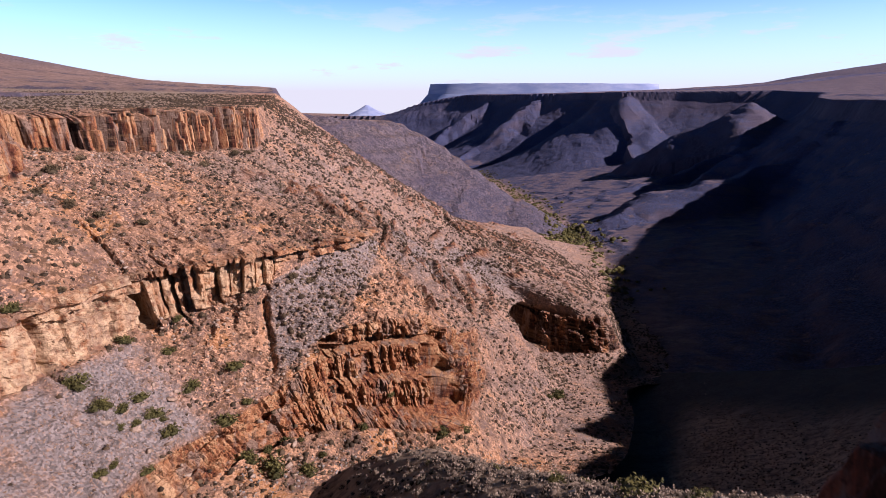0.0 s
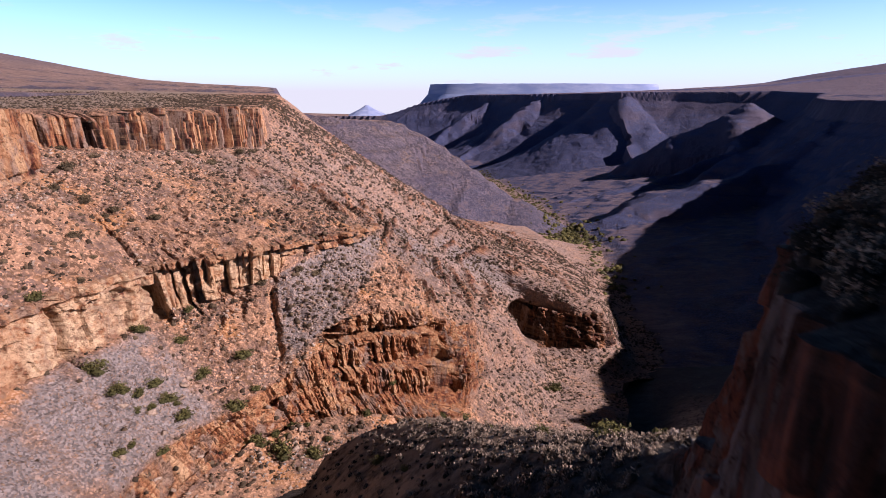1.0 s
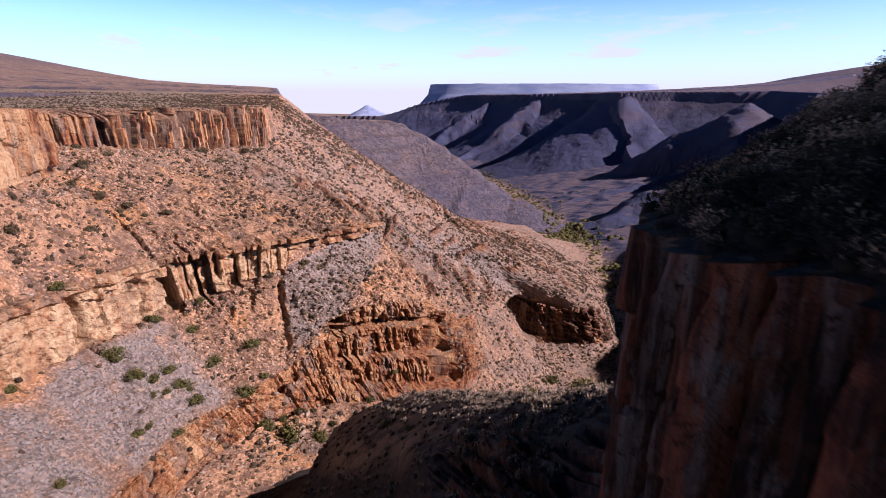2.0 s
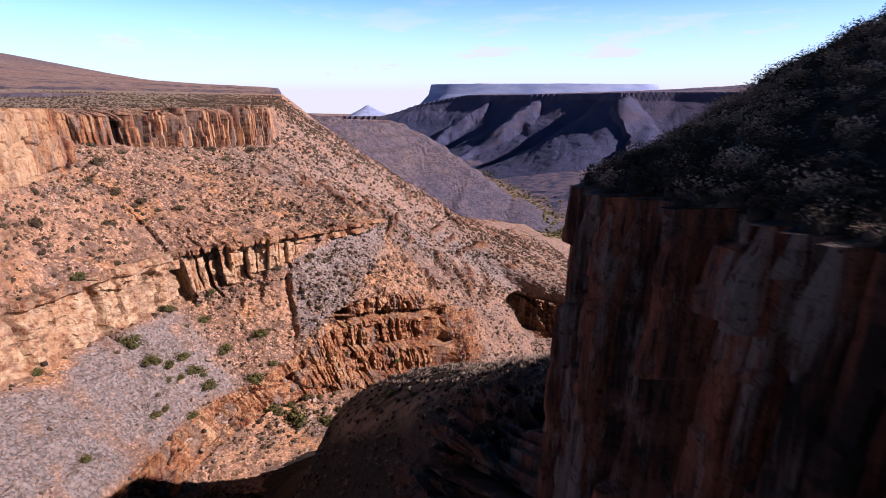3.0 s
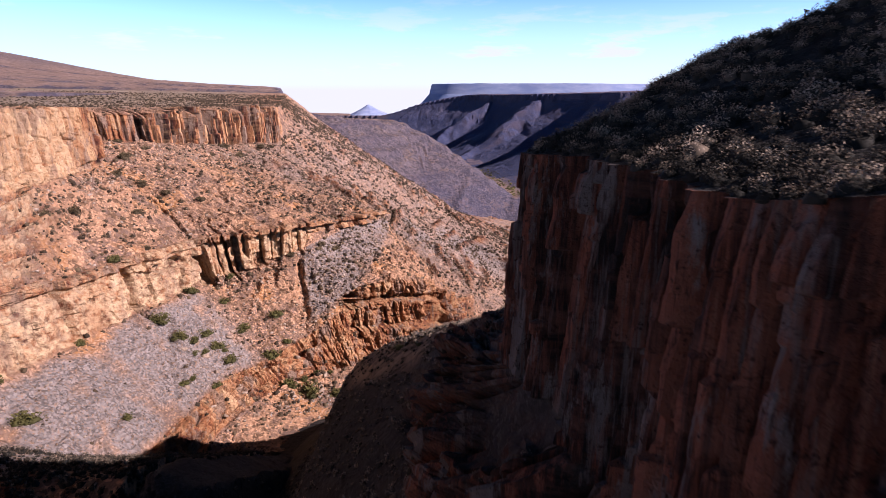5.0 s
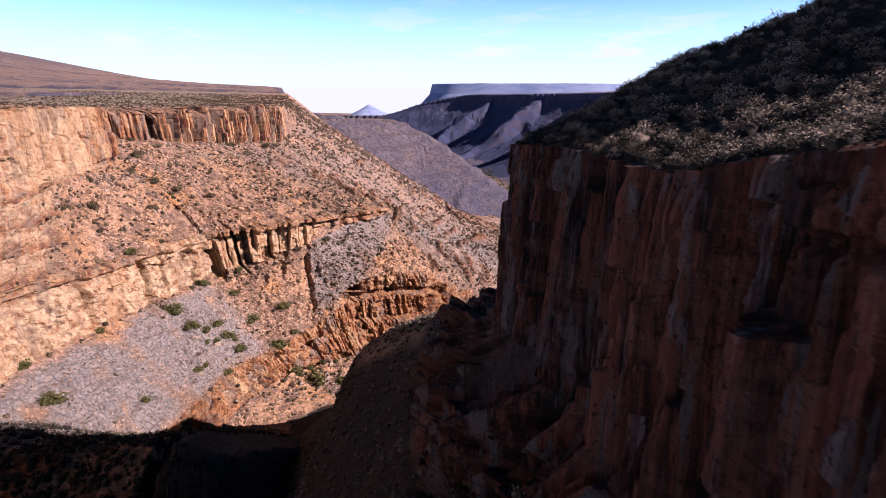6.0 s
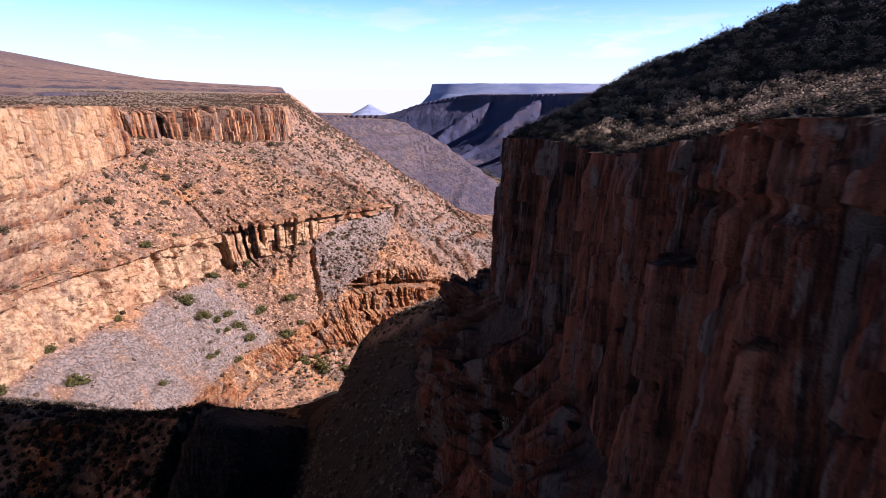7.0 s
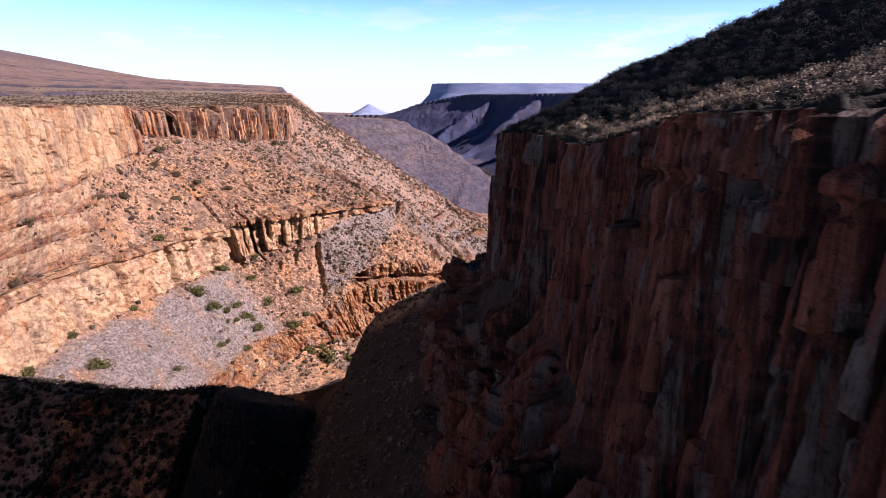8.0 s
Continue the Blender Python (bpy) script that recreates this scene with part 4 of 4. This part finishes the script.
def spots(grid, count, seed, weight):
    """Places on a wall's mesh, with the chance that weight gives."""
    P, N, level, sta, rock = grid
    r = np.random.RandomState(seed)
    A = np.linalg.norm(np.cross(P[1:, :-1] - P[:-1, :-1], P[:-1, 1:] - P[:-1, :-1]), axis=2)
    W = A * weight[:-1, :-1]
    c = np.cumsum(W.reshape(-1))
    k = np.searchsorted(c, r.rand(count) * c[-1])
    i, j = np.unravel_index(np.clip(k, 0, A.size - 1), A.shape)
    u, v = r.rand(count)[:, None], r.rand(count)[:, None]
    p = P[i, j] * (1 - u) * (1 - v) + P[i + 1, j] * u * (1 - v) + P[i, j + 1] * (1 - u) * v + P[i + 1, j + 1] * u * v
    return p, i, j


def zone_of(v, a, b, soft=0.04):
    return step(a - soft, a + soft, v) * (1 - step(b - soft, b + soft, v))


rng = np.random.RandomState(5)
P, N, level, sta, rock = W_GRID
x, y, z = P[..., 0], P[..., 1], P[..., 2]
flat = step(0.25, 0.55, np.abs(N[..., 2])) * (1 - 0.92 * rock)
patch = step(-0.25, 0.35, fbm(x * 0.05, y * 0.05, z * 0.05 + 9, 3))
seen = step(20, 45, y) * (1 - step(420, 560, y)) * step(-0.1, 0.3, level)
scree_zone = step(4.0, 4.1, level) * (1 - step(4.95, 5.0, level)) * (1 - step(4.2, 5.2, sta))
w = flat * (0.25 + patch) * seen * (1 - 0.93 * scree_zone) * np.where(level < 1, 0.25 + 0.6 * step(0.5, 0.95, level), 1.0)
small = [dome(s, 5) for s in range(9)]
w = w * (1 + 0.5 * dark_talus)
pl, i, j = spots(W_GRID, 42000, 3, w)
size = 0.2 + 0.55 * rng.rand(len(pl)) ** 2.6
size *= np.where(level[i, j] < 1, 0.8, 1.0) * (1 + 0.5 * step(150, 350, pl[:, 1]))
sow("scrub", small, pl, size, 0.08 + 0.55 * rng.rand(len(pl)) ** 1.3, SCRUB, "small dry grey-brown shrubs dotted over the slopes", "scrub", 8)

stones = [lump(s) for s in range(8)]
talus = zone_of(level, 2.0, 2.3) * (1 - step(10.0, 10.4, sta)) + zone_of(level, 4.0, 4.25) * step(3.6, 4.4, sta) * (1 - step(6.9, 7.2, sta))      # blocks fallen from the cliffs
rubble = zone_of(level, 4.0, 5.0) * step(4.6, 5.3, sta) * (1 - step(6.6, 7.0, sta))
w = flat * seen * (1 - step(250, 330, y)) * np.where(level < 1, 0.05, 1.0) * (0.6 + 0.7 * scree_zone + 1.6 * rubble + 1.6 * talus + 1.2 * dark_talus)
pl, i, j = spots(W_GRID, 22000, 4, w)
size = 0.14 + 0.6 * rng.rand(len(pl)) ** 3.2
sow("loose_stones", stones, pl, size * (1 - 0.4 * scree_zone[i, j]), 0.1 + 0.9 * rng.rand(len(pl)), STONE, "loose angular stones scattered over scree and slopes", "stones", 9, 0.3)

# shrubs of the hillside and the knoll on the east side
P, N, level, sta, rock = E_GRID
x, y, z = P[..., 0], P[..., 1], P[..., 2]
hill = (1 - step(0.99, 1.0, level)) * (1 - step(45, 60, x)) * step(-54, -50, y)
w = hill * (0.5 + 0.7 * step(-0.3, 0.3, fbm(x * 0.12, y * 0.12, 3, 3)))


def heath_shrub(s, leaves, leaf, fine):
    """A dense rounded shrub: a heart painted dark as inner shade under a coat of small leaves, with light painted paler
    towards the top.
    """
    r = np.random.RandomState(300 + s)
    dv, df, di = dome(20 + s, 1, fine)
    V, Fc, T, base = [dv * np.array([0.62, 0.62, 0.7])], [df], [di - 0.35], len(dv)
    for k in range(4):                                   # rounded sprays of leaves, the upper ones paler as painted light
        tv, tf, ti = tuft(leaves // 4, leaf / 0.62, 70 + 9 * s + k, 0.95, 0.15)
        o = np.array([r.uniform(-0.42, 0.42), r.uniform(-0.42, 0.42), r.uniform(0.0, 0.28)])
        V.append(tv * r.uniform(0.5, 0.72) + o)
        Fc.append(tf + base)
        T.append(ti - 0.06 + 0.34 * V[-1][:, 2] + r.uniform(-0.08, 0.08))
        base += len(tv)
    return np.concatenate(V), np.concatenate(Fc), np.concatenate(T)


pl, i, j = spots(E_GRID, 7400, 6, w)
near = pl[:, 0] < 21
big = 0.26 + 0.5 * rng.rand(len(pl)) ** 1.7
tone = np.clip(rng.normal(0.52, 0.20, len(pl)), 0.05, 1)
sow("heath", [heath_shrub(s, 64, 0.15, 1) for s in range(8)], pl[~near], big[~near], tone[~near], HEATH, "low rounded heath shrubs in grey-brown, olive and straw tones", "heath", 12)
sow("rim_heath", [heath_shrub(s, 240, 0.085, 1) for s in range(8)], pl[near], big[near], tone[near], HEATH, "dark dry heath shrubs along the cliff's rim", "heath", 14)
brink = hill * step(0.955, 0.975, level) * step(1.6, 2.2, sta) * (1 - step(6.0, 6.5, sta))
pl, i, j = spots(E_GRID, 1100, 19, brink)
# tones held near black, as shade along the brink
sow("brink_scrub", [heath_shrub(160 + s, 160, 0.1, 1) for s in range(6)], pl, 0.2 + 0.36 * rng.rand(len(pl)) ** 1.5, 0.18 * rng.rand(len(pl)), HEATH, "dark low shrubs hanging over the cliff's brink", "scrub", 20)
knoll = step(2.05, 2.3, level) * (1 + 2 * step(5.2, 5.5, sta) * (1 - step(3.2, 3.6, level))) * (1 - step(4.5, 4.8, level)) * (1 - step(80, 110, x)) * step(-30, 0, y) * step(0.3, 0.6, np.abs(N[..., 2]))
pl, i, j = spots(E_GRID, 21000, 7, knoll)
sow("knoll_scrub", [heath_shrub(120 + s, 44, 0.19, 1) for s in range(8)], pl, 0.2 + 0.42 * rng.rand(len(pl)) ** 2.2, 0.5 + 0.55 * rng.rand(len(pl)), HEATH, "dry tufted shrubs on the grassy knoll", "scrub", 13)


P, N, level, sta, rock = W_GRID
on_spur = np.abs(P[..., 2] - spur(P[..., 0], P[..., 1], -75, -33)) < 0.05
pl, i, j = spots(W_GRID, 5200, 17, on_spur.astype(float))
# low tones deepen the spur's shade
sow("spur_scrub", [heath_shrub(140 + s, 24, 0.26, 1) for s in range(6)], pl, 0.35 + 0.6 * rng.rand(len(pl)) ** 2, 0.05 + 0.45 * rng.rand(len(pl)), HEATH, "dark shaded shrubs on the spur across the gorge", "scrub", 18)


# ---------------------------------------------------------------- bushes, each a thing of its own
def part(name, mesh, parent, label=""):
    ob = new(name, mesh)
    ob.parent = parent
    return tagged(ob, label)


def crown_mesh(seed, leaves, leaf, mat):
    """Leaves in several uneven lobes round a darker heart."""
    r = np.random.RandomState(seed)
    V, Fc, T, base = [], [], [], 0
    for k in range(5):
        o = np.array([r.uniform(-0.55, 0.55), r.uniform(-0.45, 0.45), r.uniform(0.0, 0.35)]) if k else np.zeros(3)
        sz = r.uniform(0.45, 0.7) if k else 0.75
        for tv, tf, ti in (dome(seed * 10 + k, 1), tuft(leaves, leaf / sz, seed * 10 + k, 0.95, 0.5)):
            small_heart = 0.72 if len(tf) < leaves else 1.0
            V.append(tv * sz * small_heart + o)
            Fc.append(tf + base)
            # higher leaves get a paler tone, painting light on the crown
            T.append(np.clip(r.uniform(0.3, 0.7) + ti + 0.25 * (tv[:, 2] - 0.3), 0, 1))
            base += len(tv)
    return mesh_of("crown", np.concatenate(V), np.concatenate(Fc), np.concatenate(T), mat)


def stem_mesh(seed):
    """A few crooked stems that fork from the root."""
    r = np.random.RandomState(seed)
    V, Fc, base = [], [], 0
    for k in range(5):
        a, tip = r.uniform(0, 6.28), r.uniform(0.3, 0.55)
        pts = np.array([[0, 0, -0.3], [0.3 * tip * np.cos(a), 0.3 * tip * np.sin(a), 0.18], [tip * np.cos(a + 0.3), tip * np.sin(a + 0.3), 0.5]])
        for q, rad in zip(pts, (0.06, 0.045, 0.02)):
            V.append([q + rad * np.array([np.cos(t), np.sin(t), 0]) for t in (0, 2.09, 4.19)])
        for ring in (0, 3):
            for m in range(3):
                a0, b0 = base + ring + m, base + ring + (m + 1) % 3
                Fc += [[a0, b0, b0 + 3], [a0, b0 + 3, a0 + 3]]
        base += 9
    return mesh_of("stem", np.array(V).reshape(-1, 3), np.array(Fc), np.full(base, 0.4), WOOD)


WOOD = plant_material("grey_wood", [(0.0, (0.06, 0.045, 0.035)), (1.0, (0.16, 0.13, 0.10))])


def bush(seed, mat, label, group, leaves=75, leaf=0.16):
    top = new("bush")
    tagged(top, label, "bush", group)
    part("crown", crown_mesh(seed, leaves, leaf, mat), top)
    part("stem", stem_mesh(seed), top, "grey woody stem")
    return top


def ground_at(grid, gx, gy, soft_only=30):
    P, N, level, sta, rock = grid
    d = (P[..., 0] - gx) ** 2 + (P[..., 1] - gy) ** 2 + soft_only * (rock > 0.5)
    k = np.unravel_index(np.argmin(d), d.shape)
    return P[k]


def plant(grid, kinds, spots_xyr, seed):
    r = np.random.RandomState(seed)
    for k, (gx, gy, rad) in enumerate(spots_xyr):
        q = ground_at(grid, gx, gy)
        rad *= r.uniform(1.1, 1.45)
        m = Matrix.LocRotScale((q[0], q[1], q[2] - 0.05), Euler((0, 0, r.uniform(0, 6.28))), None)
        ob = copy_thing(kinds[r.randint(len(kinds))], m)
        ob.scale = (rad, rad * r.uniform(0.75, 1.0), rad * r.uniform(0.6, 0.85))


DULL = plant_material("dull_bush", [(0.0, (0.034, 0.024, 0.014)), (0.5, (0.09, 0.066, 0.038)), (0.8, (0.15, 0.11, 0.06)), (1.0, (0.24, 0.18, 0.10))])
slope_kinds = [bush(s, DULL, "rounded dark grey-brown bush on the stony upper slope", "bushes on the slope") for s in (1, 2, 3)]
green_kinds = [bush(s, GREEN, "dense dark green bush on the pale scree", "bushes on the scree") for s in (4, 5, 6)]
creek_kinds = [bush(s, GREEN, "tall leafy green bush beside the stream bed", "bushes by the stream") for s in (7, 8)]
knoll_kinds = [bush(s, GREEN, "bright green low bush on the grassy knoll", "bushes on the knoll", 90, 0.12) for s in (9,)]
UPPER = [(-74.3, 109.5, 1.5), (-73.9, 125.1, 1.6), (-80.1, 124.7, 1.8), (-85.9, 122.7, 1.8), (-88.1, 132.6, 1.8), (-65.2, 126, 1.4), (-75, 120.9, 1.2), (-67.6, 99.8, 1.0), (-30.6, 128.9, 1.5), (-21.3, 273.7, 2.5), (-41, 121.6, 1.2), (-34, 127.6, 1.2),
         (-93.6, 140.4, 1.5), (-85.9, 140.1, 1.3), (-77.8, 168.5, 2.0), (-81.9, 189.8, 2.4), (-72.5, 179, 1.8), (-77.1, 219.7, 2.0), (-81.1, 95.7, 1.9), (-82.6, 88.2, 1.5), (-79.7, 242.5, 2.0), (-78.7, 58.8, 1.3), (-77.4, 50.2, 1.5)]
SCREE = [(-63.8, 93.6, 2.0), (-55.9, 98.4, 1.7), (-59.6, 92.3, 1.5), (-50.1, 106.6, 1.8), (-57.2, 94.7, 1.4), (-52.6, 97, 1.6), (-49.8, 96, 2.0), (-39.3, 107.7, 1.2), (-54.5, 93.8, 1.0), (-54.6, 81.8, 1.3), (-49.5, 86.5, 1.3), (-53.5, 84.1, 1.0),
         (-55.6, 116, 1.1), (-62.3, 107.3, 1.5), (-56, 110.7, 1.5), (-43.3, 112.5, 1.6), (-71.2, 91.6, 1.7), (-72.7, 55.9, 1.5), (-72.8, 78, 1.3), (-71.7, 38.8, 1.5), (-65.7, 52.4, 1.7), (-57.1, 64.8, 1.1)]
CREEK = [(-35.5, 104.2, 1.3), (-31.9, 106.8, 1.3), (-40.7, 102.3, 2.4), (-37.6, 100.7, 2.2), (-32.3, 98.9, 2.9), (-26.1, 99.9, 1.9), (-23.7, 103.6, 1.1), (-2.3, 115.6, 2.4), (1.4, 120, 1.6), (-16.5, 110.8, 1.2), (40.5, 190.9, 2.5), (-11.6, 117.7, 1.2), (36, 184, 1.8)]
KNOLL = [(10.4, 27.4, 1.1), (7.3, 32.7, 0.7), (-3.0, 35.6, 0.6), (-5.6, 40.6, 0.6), (4, 38.4, 0.5), (9.5, 35.0, 0.5), (-1, 44, 0.5)]
plant(W_GRID, slope_kinds, UPPER, 1)
plant(W_GRID, green_kinds, SCREE, 2)
plant(W_GRID, creek_kinds, CREEK, 3)
plant(E_GRID, knoll_kinds, KNOLL, 4)
for first, spot in ((slope_kinds, UPPER), (green_kinds, SCREE), (creek_kinds, CREEK), (knoll_kinds, KNOLL)):
    for k, ob in enumerate(first):                      # the models themselves stand among their copies
        gx, gy, rad = spot[k]
        q = ground_at(E_GRID if first is knoll_kinds else W_GRID, gx + 2.6 * rad, gy - 1.2)
        ob.matrix_basis = Matrix.LocRotScale(Vector(q) - Vector((0, 0, 0.05)), None, (rad * 0.7, rad * 0.7, rad * 0.5))


# ---------------------------------------------------------------- boulders
def boulder(seed, mat, label, group):
    v, f, t = slab(seed)
    r = np.random.RandomState(seed)
    return tagged(new("boulder", mesh_of("boulder", v, f, t + r.uniform(0.3, 0.9), mat)), label, "boulder", group)


def strew(grid, kinds, places, seed):
    r = np.random.RandomState(seed)
    for k, (gx, gy, size) in enumerate(places):
        q = ground_at(grid, gx, gy, 0)
        m = Matrix.LocRotScale((q[0], q[1], q[2] + 0.15 * size), Euler((r.uniform(-0.4, 0.4), r.uniform(-0.4, 0.4), r.uniform(0, 6.28))), None)
        ob = kinds[k] if k < len(kinds) else copy_thing(kinds[r.randint(len(kinds))], m)
        ob.matrix_basis = m @ Matrix.Diagonal((size, size * r.uniform(0.7, 1), size * r.uniform(0.6, 1), 1))


r = np.random.RandomState(31)
scree_rocks = [(-50 + r.uniform(-9, 9), 95 + r.uniform(-14, 14), r.uniform(0.5, 1.3)) for k in range(30)] + [(-32 + r.uniform(-7, 5), 101 + r.uniform(-6, 8), r.uniform(0.5, 1.1)) for k in range(16)]
strew(W_GRID, [boulder(s, STONE, "angular brown boulder lying on the scree slope", "boulders on the scree") for s in (50, 51, 52, 53)], scree_rocks, 1)
ledge_rocks = [(11.8, 19.6, 0.32), (12.4, 19.0, 0.43), (13.2, 18.7, 0.58), (13.9, 18.9, 0.40), (12.6, 20.6, 0.36), (13.4, 20.2, 0.32), (12.8, 23.3, 0.43), (11.8, 23.8, 0.32), (10.8, 24.3, 0.29), (4.7, 25.8, 0.36), (5.5, 26.4, 0.29), (6.3, 27.2, 0.32), (7.4, 29.0, 0.29), (9.2, 26.6, 0.29), (3.6, 27.5, 0.25)]
strew(E_GRID, [boulder(s, PALE, "pale grey lichened boulder on the edge of the knoll", "pale boulders on the knoll") for s in (60, 61, 62)], ledge_rocks, 2)

# pale gravel and stones along the stream bed
P, N, level, sta, rock = W_GRID
pl, i, j = spots(W_GRID, 900, 21, step(6.2, 6.6, level) * (1 - step(7.2, 7.4, level)) * step(85, 95, P[..., 1]) * (1 - step(112, 122, P[..., 1])))
sow("stream_stones", stones, pl, 0.12 + 0.4 * rng.rand(len(pl)) ** 3, rng.rand(len(pl)), PALE, "pale washed stones and gravel in the dry stream bed", "stones", 15)

# trees and scrub of the valley floor far below
r = np.random.RandomState(77)
f = r.rand(1500)
bx = np.interp(f, np.linspace(0, 1, len(BED) - 3), [b[0] for b in BED[2:-1]]) + r.normal(0, 1, 1500) * (12 + 14 * r.rand(1500))
by = np.interp(f, np.linspace(0, 1, len(BED) - 3), [b[1] for b in BED[2:-1]]) + r.normal(0, 12, 1500)
gi = np.clip(np.searchsorted(ys, by), 0, len(ys) - 1)
gj = np.clip(np.searchsorted(xs, bx), 0, len(xs) - 1)
sow("valley_trees", [dome(90 + k, 10) for k in range(5)], np.stack([bx, by, H[gi, gj] + 0.3], -1), 1.2 + 3.0 * r.rand(1500) ** 2, 0.3 + 0.7 * r.rand(1500), GREEN, "green trees and reeds along the valley stream", "trees", 16)
